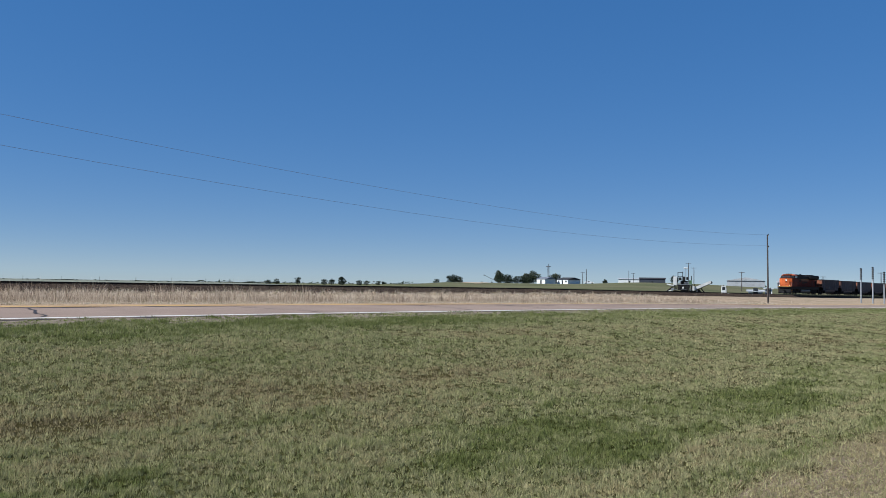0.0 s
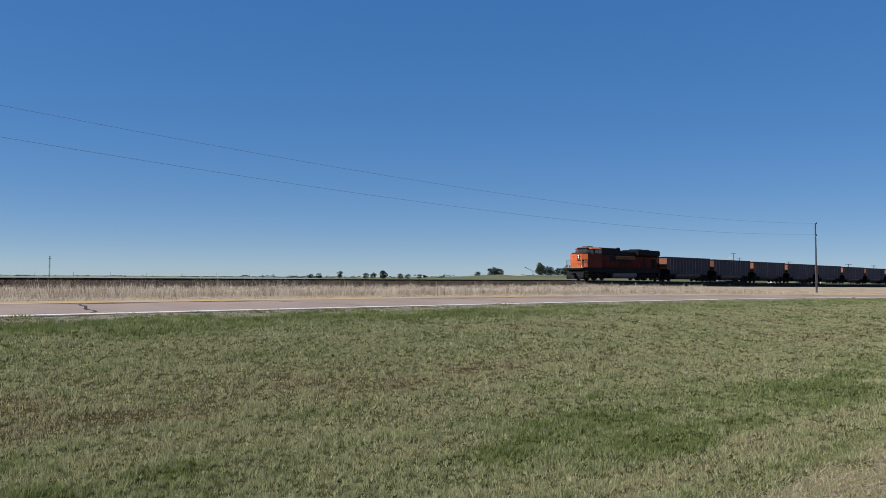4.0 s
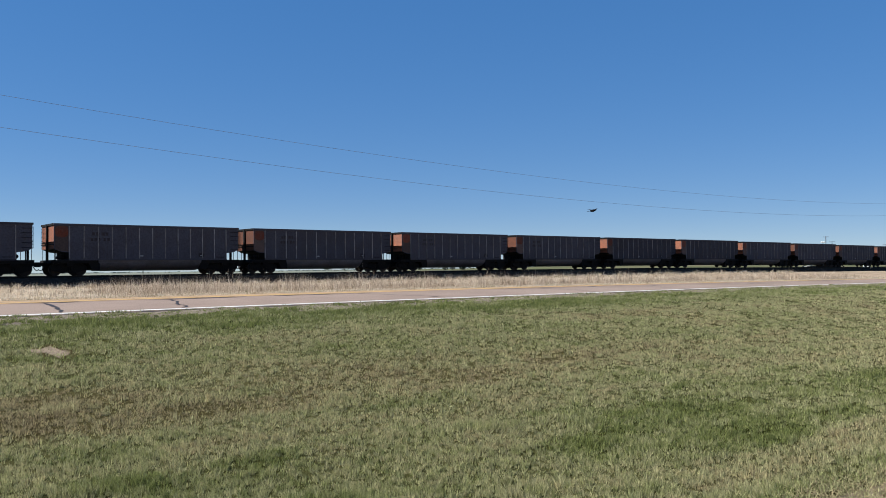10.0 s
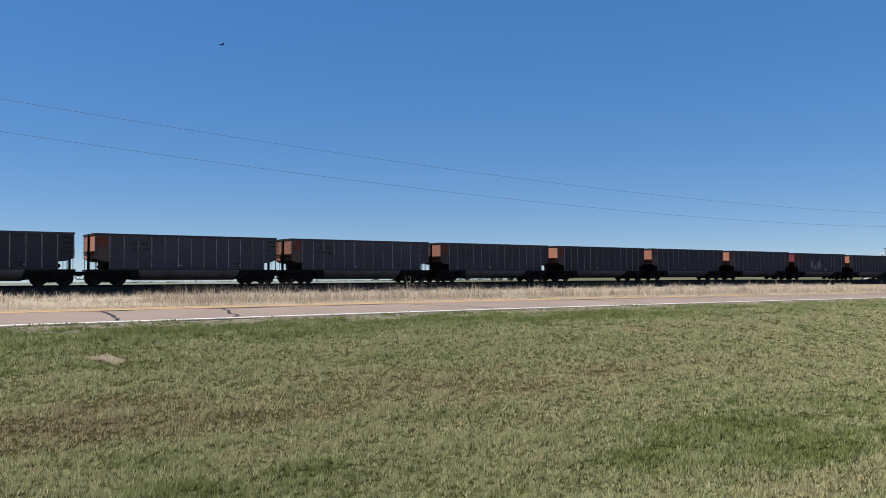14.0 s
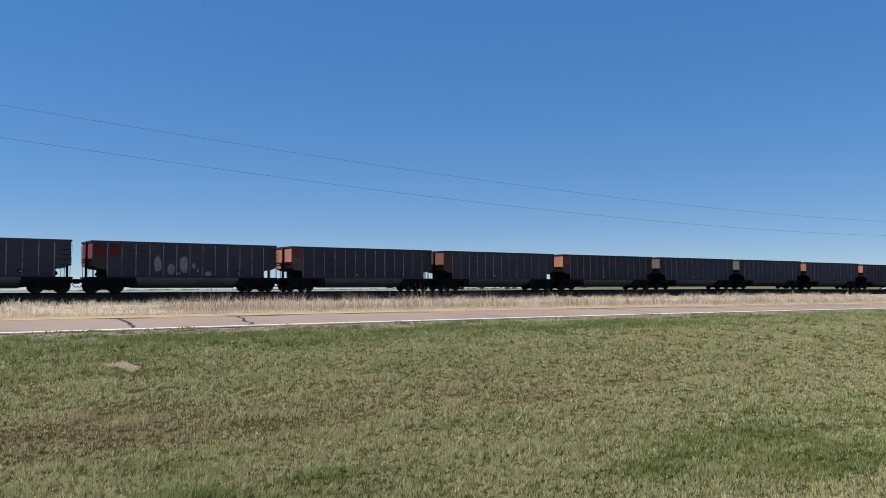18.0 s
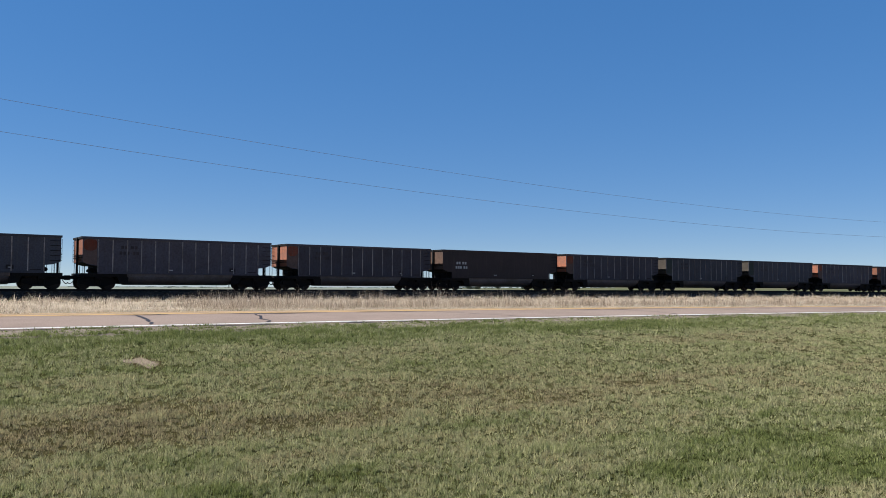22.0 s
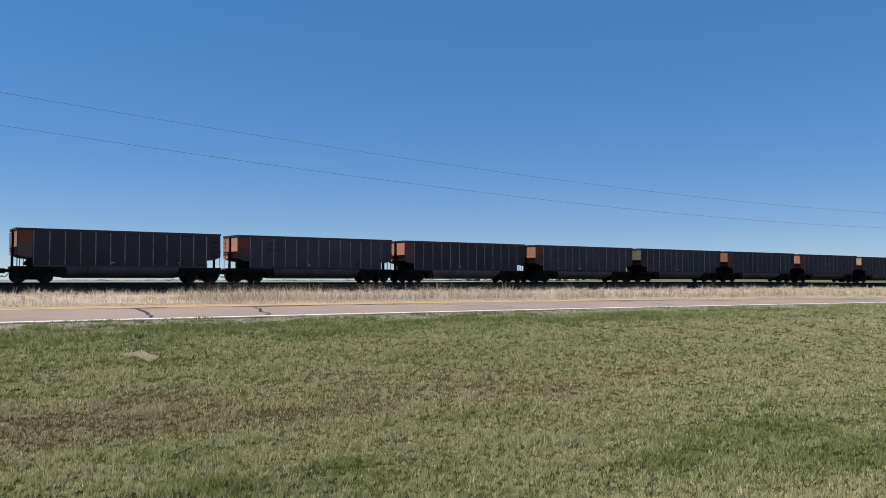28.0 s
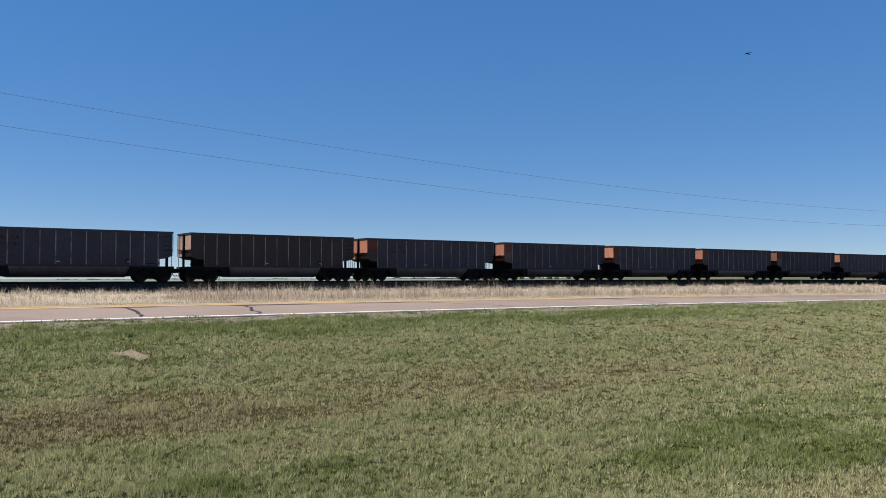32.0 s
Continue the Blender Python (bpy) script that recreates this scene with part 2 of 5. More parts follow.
BAND = material("grimy_ochre_band", (0.13, 0.055, 0.022), 0.6, 0.0, (0.08, 0.03, 0.016), 0.8, 0.8, 12.0, 0.05, 0.0, (0.06, 0.025, 0.016))
LOCO_YELLOW = material("locomotive_yellow", (0.34, 0.18, 0.04), 0.5, 0.0, (0.16, 0.09, 0.03), 1.5, 0.6)
GREY_TANK = material("grey_fuel_tank", (0.13, 0.127, 0.12), 0.55, 0.0, (0.085, 0.08, 0.07), 0.9, 0.8)
RAIL = material("rail_steel", (0.02, 0.015, 0.012), 0.8, 0.0, (0.03, 0.02, 0.015), 2.0, 0.7)
TIE = material("tie_timber", (0.10, 0.075, 0.055), 0.9, 0.0, (0.05, 0.04, 0.03), 3.0, 0.7, 30, 0.3, 0.3)
BALLAST = material("ballast_stone", (0.075, 0.054, 0.040), 0.95, 0.0, (0.032, 0.024, 0.018), 4.0, 0.8, 18.0, 1.0)
ASPHALT = material("pinkish_asphalt", (0.268, 0.203, 0.163), 0.92, 0.0, (0.21, 0.157, 0.128), 0.35, 0.8, 70.0, 0.3)
STUBBLE = material("pale_far_stubble", (0.19, 0.195, 0.155), 0.95, 0.0, (0.13, 0.14, 0.11), 0.02, 0.7, 1.0, 0.3)
GRIT = material("grey_tan_grit", (0.22, 0.178, 0.135), 0.95, 0.0, (0.14, 0.115, 0.085), 1.5, 0.9, 40.0, 0.6)
RUSTY_BAY = material("rusty_grey_bay", (0.080, 0.053, 0.045), 0.65, 0.0, (0.05, 0.04, 0.038), 1.0, 0.9, 9.0, 0.2, 0.3, (0.06, 0.045, 0.042))
DRY_EARTH = material("straw_covered_earth", (0.40, 0.32, 0.225), 0.95, 0.0, (0.25, 0.2, 0.135), 0.5, 0.9, 14.0, 0.5)
SHOULDER = material("tan_gravel_shoulder", (0.35, 0.25, 0.145), 0.95, 0.0, (0.28, 0.20, 0.12), 0.8, 0.8, 50.0, 0.5)
WHITE_LINE = material("white_road_paint", (0.60, 0.57, 0.51), 0.7, 0.0, (0.38, 0.34, 0.31), 2.5, 0.45, 60)
YELLOW_LINE = material("yellow_road_paint", (0.45, 0.28, 0.10), 0.75, 0.0, (0.36, 0.23, 0.11), 2.0, 0.6, 60)
TAR = material("tar_crack_filler", (0.035, 0.03, 0.03), 0.6, 0.0, (0.06, 0.05, 0.045), 6.0, 0.6)
BARE = material("bare_pinkish_dirt", (0.31, 0.23, 0.165), 0.95, 0.0, (0.23, 0.165, 0.12), 3.0, 0.8, 50, 0.5)
BARE_APRON = material("bare_tan_apron", (0.34, 0.255, 0.175), 0.95, 0.0, (0.20, 0.16, 0.10), 0.35, 0.9, 18, 0.8)
PLAIN = material("dry_prairie", (0.125, 0.118, 0.068), 0.95, 0.0, (0.068, 0.08, 0.04), 0.03, 0.9, 1.5, 0.5)
POLE_WOOD = material("grey_pole_timber", (0.07, 0.06, 0.055), 0.9, 0.0, (0.055, 0.046, 0.04), 4.0, 0.7, 60, 0.4)
WHITE_WALL = material("white_siding", (0.72, 0.72, 0.70), 0.7, 0.0, (0.58, 0.58, 0.56), 0.4, 0.6, 6)
GREY_WALL = material("grey_metal_wall", (0.16, 0.17, 0.19), 0.6, 0.0, (0.12, 0.125, 0.14), 0.3, 0.6, 6)
DARK_SIDING = material("dark_metal_siding", (0.05, 0.055, 0.07), 0.7, 0.0, (0.04, 0.042, 0.05), 0.4, 0.6, 6, spec=0.15)
DARK_ROOF = material("dark_shingle_roof", (0.045, 0.045, 0.05), 0.9, 0.0, (0.06, 0.058, 0.055), 0.5, 0.6, 6, spec=0.1)
PALE_ROOF = material("pale_metal_roof", (0.34, 0.35, 0.36), 0.6, 0.0, (0.2, 0.2, 0.2), 0.3, 0.5, 6)
DARK_PANE = material("dark_window", (0.03, 0.035, 0.04), 0.2)
MACHINE_WHITE = material("machine_white_paint", (0.55, 0.55, 0.53), 0.6, 0.0, (0.34, 0.33, 0.31), 1.2, 0.7)
MACHINE_DARK = material("machine_dark_steel", (0.014, 0.014, 0.014), 0.8, 0.0, (0.03, 0.026, 0.022), 1.2, 0.7, spec=0.1)
MACHINE_GREEN = material("machine_green_paint", (0.10, 0.17, 0.09), 0.5, 0.0, (0.06, 0.1, 0.05), 1.2, 0.7)
FEATHERS = material("black_feathers", (0.012, 0.012, 0.016), 0.85, spec=0.1)
GALV = material("galvanised_steel", (0.40, 0.41, 0.42), 0.45, 0.7, (0.3, 0.3, 0.3), 3, 0.6)
WIRE = material("dull_wire", (0.19, 0.20, 0.23), 0.6, 0.3)
HEADLIGHT = bpy.data.materials.new("headlight")
HEADLIGHT.use_nodes = True
HEADLIGHT.node_tree.nodes["Principled BSDF"].inputs["Emission Color"].default_value = (1, 0.93, 0.8, 1)
HEADLIGHT.node_tree.nodes["Principled BSDF"].inputs["Emission Strength"].default_value = 2.2
LEAF_DARK = leafy("dark_tree_leaves", [(0.0, (0.010, 0.016, 0.008)), (0.6, (0.018, 0.027, 0.012)), (1.0, (0.032, 0.045, 0.018))], 0.2)
LEAF_LIGHT = leafy("grey_green_leaves", [(0.0, (0.026, 0.034, 0.018)), (0.6, (0.045, 0.055, 0.03)), (1.0, (0.085, 0.088, 0.05))], 0.25)
BARK = material("tree_bark", (0.09, 0.07, 0.055), 0.9)
GLASS = material("dark_cab_glass", (0.02, 0.025, 0.03), 0.08, 0.0, (0.03, 0.03, 0.035), 2.0, 0.3, 10, 0.0, 0, None, 0.8)


# ---- geometry helpers ----
def add_box(bm, x0, x1, y0, y1, z0, z1, m=None):
    vs = [bm.verts.new(Vector(p) if m is None else m @ Vector(p)) for p in
          ((x0, y0, z0), (x1, y0, z0), (x1, y1, z0), (x0, y1, z0), (x0, y0, z1), (x1, y0, z1), (x1, y1, z1), (x0, y1, z1))]
    for f in ((3, 2, 1, 0), (4, 5, 6, 7), (0, 1, 5, 4), (1, 2, 6, 5), (2, 3, 7, 6), (3, 0, 4, 7)):
        bm.faces.new([vs[i] for i in f])


def add_prism(bm, poly, axis, a, b):
    """A polygon drawn in the two other axes (in their order), drawn out along axis from a to b."""
    def place(p, d):
        q = list(p)
        q.insert("xyz".index(axis), d)
        return Vector(q)
    lo, hi = [bm.verts.new(place(p, a)) for p in poly], [bm.verts.new(place(p, b)) for p in poly]
    n = len(poly)
    bm.faces.new(lo), bm.faces.new(hi[::-1])
    for i in range(n):
        bm.faces.new((lo[i], hi[i], hi[(i + 1) % n], lo[(i + 1) % n]))


def add_rod(bm, p, q, r, sides=8, r2=None):
    p, q = Vector(p), Vector(q)
    turn = (q - p).to_track_quat("Z", "Y").to_matrix()
    r2 = r if r2 is None else r2
    rings = [[bm.verts.new(c + turn @ Vector((s * math.cos(a), s * math.sin(a), 0))) for a in (2 * math.pi * i / sides for i in range(sides))]
             for c, s in ((p, r), (q, r2))]
    bm.faces.new(rings[0][::-1]), bm.faces.new(rings[1])
    for i in range(sides):
        bm.faces.new((rings[0][i], rings[0][(i + 1) % sides], rings[1][(i + 1) % sides], rings[1][i]))


def soften(bm, width, seg=1):
    bmesh.ops.recalc_face_normals(bm, faces=bm.faces)
    bmesh.ops.bevel(bm, geom=[e for e in bm.edges if len(e.link_faces) == 2 and e.calc_face_angle(0) > 0.6], offset=width, segments=seg, affect="EDGES")


def mesh_of(name, bm, mat):
    bmesh.ops.recalc_face_normals(bm, faces=bm.faces)
    me = bpy.data.meshes.new(name)
    bm.to_mesh(me)
    bm.free()
    me.materials.append(mat)
    return me


def part(name, bm, mat, parent=None, label="", at=None):
    ob = new(name, bm if isinstance(bm, bpy.types.Mesh) else mesh_of(name, bm, mat))
    if parent:
        ob.parent = parent
    if at is not None:
        ob.matrix_basis = at
    return tagged(ob, label)


def boxes(*rows, bevel=0.0):
    bm = bmesh.new()
    for r in rows:
        add_box(bm, *r)
    if bevel:
        soften(bm, bevel)
    return bm


def rods(*rows):
    bm = bmesh.new()
    for r in rows:
        add_rod(bm, *r)
    return bm


def prism(poly, axis, a, b, bevel=0.0):
    bm = bmesh.new()
    add_prism(bm, poly, axis, a, b)
    if bevel:
        soften(bm, bevel)
    return bm


def sheet(name, xs, ys, height, mat, thick=0.0):
    """A grid of ground with height(x, y)."""
    X, Y = np.meshgrid(xs, ys)
    Z = np.vectorize(height)(X, Y)
    nx, ny = len(xs), len(ys)
    v = np.stack([X, Y, Z], -1).reshape(-1, 3)
    i = (np.arange(ny - 1)[:, None] * nx + np.arange(nx - 1)).ravel()
    f = np.stack([i, i + 1, i + 1 + nx, i + nx], 1)
    me = bpy.data.meshes.new(name)
    me.from_pydata(v.tolist(), [], f.tolist())
    for p in me.polygons:
        p.use_smooth = True
    me.materials.append(mat)
    return new(name, me)


# ---- plan ----
# x runs along the railway, y away from the camera, z up from the grass at the camera's feet
TRACK_Y, RAIL_Z = 66.18, 1.385
ROAD_Y, LANE = 15.5, 3.65


def step01(a, b, v):
    v = min(1.0, max(0.0, (v - a) / (b - a)))
    return v * v * (3 - 2 * v)


def dip(x):
    """The road falls away gently along +x."""
    x = max(0.0, x)
    return -1e-4 * x * x if x < 60 else -0.36 - 0.007 * min(x - 60, 70)


def rail_drop(x):
    """The railway falls a little far along +x."""
    return -0.0052 * max(0.0, x - 95.0)


def road_z(x, y):
    return 0.985 - 0.029 * abs(y - ROAD_Y - LANE) + dip(x)


HILL = ((0, 0.0), (44, 0.0), (49, 2.75), (58, 2.8), (62, 4.2), (66, 3.8), (71, 2.2), (80, 1.0), (90, 0.5), (360, 0.0))


def hill(x, y):
    """A low swell of the prairie behind the railway."""
    r, deg = math.hypot(x, y), math.degrees(math.atan2(x, max(y, 0.01)))
    if y < 90 or deg < 44:
        return 0.0
    for (a, p), (b, q) in zip(HILL, HILL[1:]):
        if a <= deg <= b:
            return (p + (q - p) * (deg - a) / (b - a)) * step01(170, 430, r) * step01(90, 150, y)
    return 0.0


def ground_z(x, y):
    if y < 14.6:
        return 0.78 * step01(3.5, 14.3, y) + dip(x) * step01(3, 14, y)
    far = 0.68 + dip(x)
    bank = far - 0.25 * step01(24.5, 30, y)
    base = bank + (0.55 - bank) * step01(45, 62, y) + 0.02 * math.sin(x * 0.35 + y * 0.5)
    return base + (0.45 - base) * step01(72, 110, y) + rail_drop(x) * step01(50, 62, y) * (1 - step01(75, 140, y)) + hill(x, y)


# greener and drier places of the lawn: centre, reach along and across the road, weight
GREENER = ((3.15, 5.78, 0.45, 0.35, 0.5), (2.1, 5.75, 0.35, 0.3, 0.4), (2.1, 6.55, 0.45, 0.25, 0.3), (0.8, 6.4, 0.4, 0.3, 0.25), (7.3, 5.25, 0.9, 0.45, 0.38), (8.9, 5.8, 0.8, 0.35, 0.28),
           (6.7, 4.1, 1.0, 0.5, 0.32), (5.5, 4.6, 0.9, 0.4, 0.3), (11.7, 4.5, 1.8, 0.5, 0.35), (14.0, 10.0, 0.9, 0.35, 0.35), (15.3, 8.6, 1.6, 0.4, 0.28), (3.1, 14.0, 1.0, 0.6, 0.3),
           (5.4, 13.6, 1.0, 0.5, 0.25), (12.7, 12.9, 1.5, 0.6, 0.25), (31.0, 9.3, 8.0, 1.5, 0.10), (12.0, 5.1, 0.9, 0.35, 0.3), (13.6, 4.5, 1.6, 0.3, 0.3), (8.2, 4.6, 1.0, 0.4, 0.25))
DRIER = ((3.9, 7.55, 1.6, 0.5, 0.26), (2.9, 7.2, 1.0, 0.5, 0.2), (6.0, 7.7, 2.2, 0.55, 0.26), (9.2, 7.6, 2.0, 0.7, 0.24), (1.6, 7.95, 0.55, 0.25, 0.4), (23.8, 7.2, 2.2, 0.5, 0.42), (6.95, 3.27, 1.0, 0.25, 0.25),
         (14.5, 3.85, 1.6, 0.3, 0.2), (6.8, 6.8, 1.2, 0.5, 0.1), (6.4, 10.9, 0.8, 0.4, 0.32), (19.2, 12.5, 1.5, 0.5, 0.36), (2.3, 8.6, 0.5, 0.3, 0.36))
BARES = ((3.9, 8.2, 1.3, 0.3), (6.6, 8.0, 1.6, 0.26), (2.9, 7.3, 0.8, 0.28), (10.5, 9.4, 1.4, 0.22), (2.95, 11.0, 0.27, 0.97), (2.4, 8.6, 0.5, 0.3), (1.6, 8.0, 0.4, 0.3), (6.4, 10.9, 0.6, 0.35), (19.2, 12.5, 1.1, 0.4), (23.8, 7.2, 1.1, 0.3), (1.35, 10.7, 0.3, 0.4))


def lawn_tint(x, y):
    g = 0.47 + 0.20 * noise.noise((x * 0.32, y * 0.42, 3.1)) + 0.20 * noise.noise((x * 1.1, y * 1.5, 7.7)) + 0.18 * noise.noise((x * 3.1, y * 4.2, 1.2)) + 0.20 * noise.noise((x * 0.45, y * 3.0, 5.5))
    for places, way in ((GREENER, 0.75), (DRIER, -0.6)):
        for px, py, rx, ry, w in places:
            d = ((x - px) / rx) ** 2 + ((y - py) / ry) ** 2
            if d < 6:
                g += way * w * math.exp(-d)
    g += 0.36 * step01(11.0, 12.8, y) + 0.16 * (1 - step01(4.6, 6.4, y)) + 0.10 * step01(8.2, 9.0, y) * (1 - step01(9.0, 16.0, x))
    # a pale mown edge with a straw band on its near side and a green strip before the dirt
    line = y - 3.48 + 0.045 * (x - 8.0) + 0.07 * noise.noise((x * 0.9, 0, 5))
    g -= 0.30 * math.exp(-(line / 0.10) ** 2) * step01(5, 7, x) + 0.26 * math.exp(-((line + 0.3) / 0.22) ** 2) * step01(4, 6, x) * (1 - step01(9, 13, x))
    g += 0.30 * math.exp(-((line + 0.82) / 0.16) ** 2) + 0.22 * math.exp(-((line - 0.5) / 0.35) ** 2) * step01(5, 8, x)
    g -= 0.35 * (1 - step01(2.2, 2.75, y + 0.2 * noise.noise((x, y, 2))))
    return min(1.0, max(0.0, g))


def lawn_cover(x, y, tufts=True):
    """How much of the ground the blades cover, with or without the small tufts on the bare strip."""
    c = 1.0
    for px, py, r, w in BARES:
        d = ((x - px) ** 2 + (2.5 if w < 0.9 else 0.15) * (y - py) ** 2) / (r * r)
        if d < 4:
            c -= w * math.exp(-(d * (1 + 1.1 * noise.noise((x * 5, y * 3.5, 4)))) ** 2)
    c -= 0.86 * (1 - step01(2.42, 2.86, y + 0.03 * (x - 6.15) + 0.2 * noise.noise((x * 0.6, y * 0.6, 2)) + 0.25 * noise.noise((x * 3, y * 3, 6))))
    c -= 0.95 * step01(14.85, 15.2, y + 0.30 * noise.noise((x * 0.8, y, 9)) + 0.25 * noise.noise((x * 3, y, 5)))
    if tufts and y < 3.1:
        c += (0.5 * max(0.0, noise.noise((x * 2.1, y * 2.6, 8)) + 0.12) + 0.45 * step01(0.12, 0.4, noise.noise((x * 5.5, y * 6.5, 3)))) * (1 - step01(2.3, 3.1, y))
    return min(1.0, max(0.0, c))


CAR_PITCH = 16.18


def train_at(t):
    """Where the near left corner of the first coal car is along the track."""
    return 219.958 + t * (-26.0246 + t * (0.136469 + t * (-0.00518444 + t * 6.28503e-05)))


# ---- ground, road and railway ----
def spaced(*runs):
    out = []
    for a, b, s in runs:
        out += list(np.arange(a, b, s))
    return out + [runs[-1][1]]


GROUND_X = spaced((-3200, -300, 290), (-300, -40, 20), (-40, 110, 2.5), (110, 300, 8), (300, 740, 22), (740, 3200, 246))
GROUND_Y = spaced((-400, -20, 60), (-20, 2, 4), (2, 34, 0.6), (34, 44, 2.5), (44, 80, 1.5), (80, 400, 10), (400, 640, 24), (640, 3400, 276))
ground = tagged(sheet("ground", GROUND_X, GROUND_Y, lambda x, y: ground_z(x, y) - (0.1 if y < 14.2 else 0.0), PLAIN), "dry open prairie around the highway", "ground", kind="structure")

far_field = sheet("far_field", spaced((40, 300, 26), (300, 1700, 140)), spaced((210, 400, 19), (400, 2400, 200)), lambda x, y: ground_z(x, y) + (0.06 if x < 0.84 * y else -3.0), STUBBLE)
tagged(far_field, "pale stubble field far beyond the railway", "field", kind="structure")


# a strip of ripe field on the far swell
strip_rings = [[(math.radians(49.6 + 2.6 * i / 12), 400 + 12 * math.sin(0.5 * i) + (j - 4.5) * 13 * math.sin(math.pi * (i + 0.15) / 12.3)) for i in range(13)] for j in range(10)]
bm = bmesh.new()
rows = [[bm.verts.new((r * math.sin(a), r * math.cos(a), ground_z(r * math.sin(a), r * math.cos(a)) + 0.15)) for a, r in ring] for ring in strip_rings]
for ra, rc in zip(rows, rows[1:]):
    for i in range(12):
        bm.faces.new((ra[i], ra[i + 1], rc[i + 1], rc[i]))
me = bpy.data.meshes.new("ripe_field")
bm.to_mesh(me)
bm.free()
me.materials.append(DRY_EARTH)
tagged(new("ripe_field", me), "tan ripe field on the low swell behind the railway", "field", kind="structure")


def tint_points(me, tints):
    me.attributes.new("tint", "FLOAT", "POINT").data.foreach_set("value", np.asarray(tints, np.float32))


LAWN_X = spaced((-30, 0, 1.0), (0, 26, 0.16), (26, 90, 1.0))
LAWN_Y = spaced((-6, 1.5, 0.75), (1.5, 14.9, 0.25))


def lawn_z(x, y):
    if y > 14.78:
        return ground_z(x, y) - 0.2
    return ground_z(x, y) + 0.012 + 0.035 * noise.noise((x * 0.9, y * 0.9, 0)) + 0.012 * noise.noise((x * 3, y * 3, 4))


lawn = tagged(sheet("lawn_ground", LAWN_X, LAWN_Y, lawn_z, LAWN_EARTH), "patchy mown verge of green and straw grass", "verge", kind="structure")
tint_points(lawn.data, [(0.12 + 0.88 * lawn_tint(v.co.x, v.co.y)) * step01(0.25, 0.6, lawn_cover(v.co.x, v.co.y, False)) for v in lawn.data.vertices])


def blades(name, spots, heights, widths, tints, mat, lean=0.35, seed=1):
    """One triangle a blade, leaning at random."""
    rng = np.random.default_rng(seed)
    n = len(spots)
    turn, tilt, way = rng.uniform(0, np.pi, n), rng.normal(0, lean, n) * heights, rng.uniform(0, 2 * np.pi, n)
    side = np.stack([np.cos(turn), np.sin(turn), 0 * turn], 1) * widths[:, None] / 2
    tip = spots + np.stack([np.cos(way) * tilt, np.sin(way) * tilt, heights], 1)
    v = np.stack([spots - side, spots + side, tip], 1).reshape(-1, 3).astype(np.float32)
    me = bpy.data.meshes.new(name)
    me.vertices.add(3 * n)
    me.vertices.foreach_set("co", v.ravel())
    me.loops.add(3 * n)
    me.loops.foreach_set("vertex_index", np.arange(3 * n, dtype=np.int32))
    me.polygons.add(n)
    me.polygons.foreach_set("loop_start", np.arange(0, 3 * n, 3, dtype=np.int32))
    me.update(calc_edges=True)
    me.materials.append(mat)
    tint_points(me, np.repeat(tints, 3))
    return new(name, me)


def strip(name, ya, yb, lift, mat, xs, inner=3):
    ys = list(np.linspace(ya, yb, inner))
    return sheet(name, xs, ys, lambda x, y: road_z(x, y) + lift, mat)


ROAD_X = spaced((-500, -60, 40), (-60, 120, 4), (120, 700, 40))
road_verts, rb = [], bmesh.new()
ROAD_EDGES = (ROAD_Y - 0.22, ROAD_Y, ROAD_Y + LANE, ROAD_Y + 2 * LANE, ROAD_Y + 2 * LANE + 0.75)
for x in ROAD_X:
    road_verts.append([rb.verts.new((x, y, road_z(x, y))) for y in ROAD_EDGES]
                      + [rb.verts.new((x, y, road_z(x, y) - 0.4)) for y in (ROAD_EDGES[-1] + 0.3, ROAD_EDGES[0] - 0.3)])
for a, b in zip(road_verts, road_verts[1:]):
    for i in range(7):
        rb.faces.new((a[i], b[i], b[(i + 1) % 7], a[(i + 1) % 7]))
road = tagged(part("road", rb, ASPHALT), "worn pinkish two-lane asphalt highway", "road", kind="structure")
for y, w, mat, name in ((ROAD_Y, 0.20, WHITE_LINE, "white edge line"), (ROAD_Y + LANE - 0.19, 0.30, YELLOW_LINE, "yellow centre line"),
                        (ROAD_Y + LANE + 0.19, 0.30, YELLOW_LINE, "yellow centre line"), (ROAD_Y + 2 * LANE, 0.13, WHITE_LINE, "white edge line")):
    ob = strip("road_marking", y - w / 2, y + w / 2, 0.005, mat, ROAD_X, 2)
    tagged(ob, name + " painted along the highway", "road marking", kind="structure")

shoulder = sheet("shoulder", ROAD_X, [ROAD_EDGES[-1], ROAD_EDGES[-1] + 0.6, ROAD_EDGES[-1] + 3.0], lambda x, y: road_z(x, ROAD_EDGES[-1]) - 0.01 - 0.012 * (y - ROAD_EDGES[-1]), SHOULDER)
near_edge = sheet("gravel_edge", spaced((-60, 120, 0.5)), [13.9, 14.3, 14.7, 15.0, 15.29], lambda x, y: min(road_z(x, 15.28) - 0.012, ground_z(x, min(y, 14.55)) + 0.035 + 0.12 * max(0.0, y - 14.55)) + 0.012 * noise.noise((x * 2, y * 2, 1)) - 0.10 * (1 - step01(13.9, 14.25, y)), GRIT)
tagged(near_edge, "tan gravel edge between the verge and the highway", "shoulder", kind="structure")
tagged(shoulder, "tan gravel shoulder beside the highway", "shoulder", kind="structure")

dry_verge = sheet("dry_verge", spaced((-60, 120, 3), (120, 400, 14)), spaced((26.2, 62, 1.3)), lambda x, y: ground_z(x, y) + 0.03, DRY_EARTH)
tagged(dry_verge, "straw-covered ground between highway and railway", "ground", kind="structure")
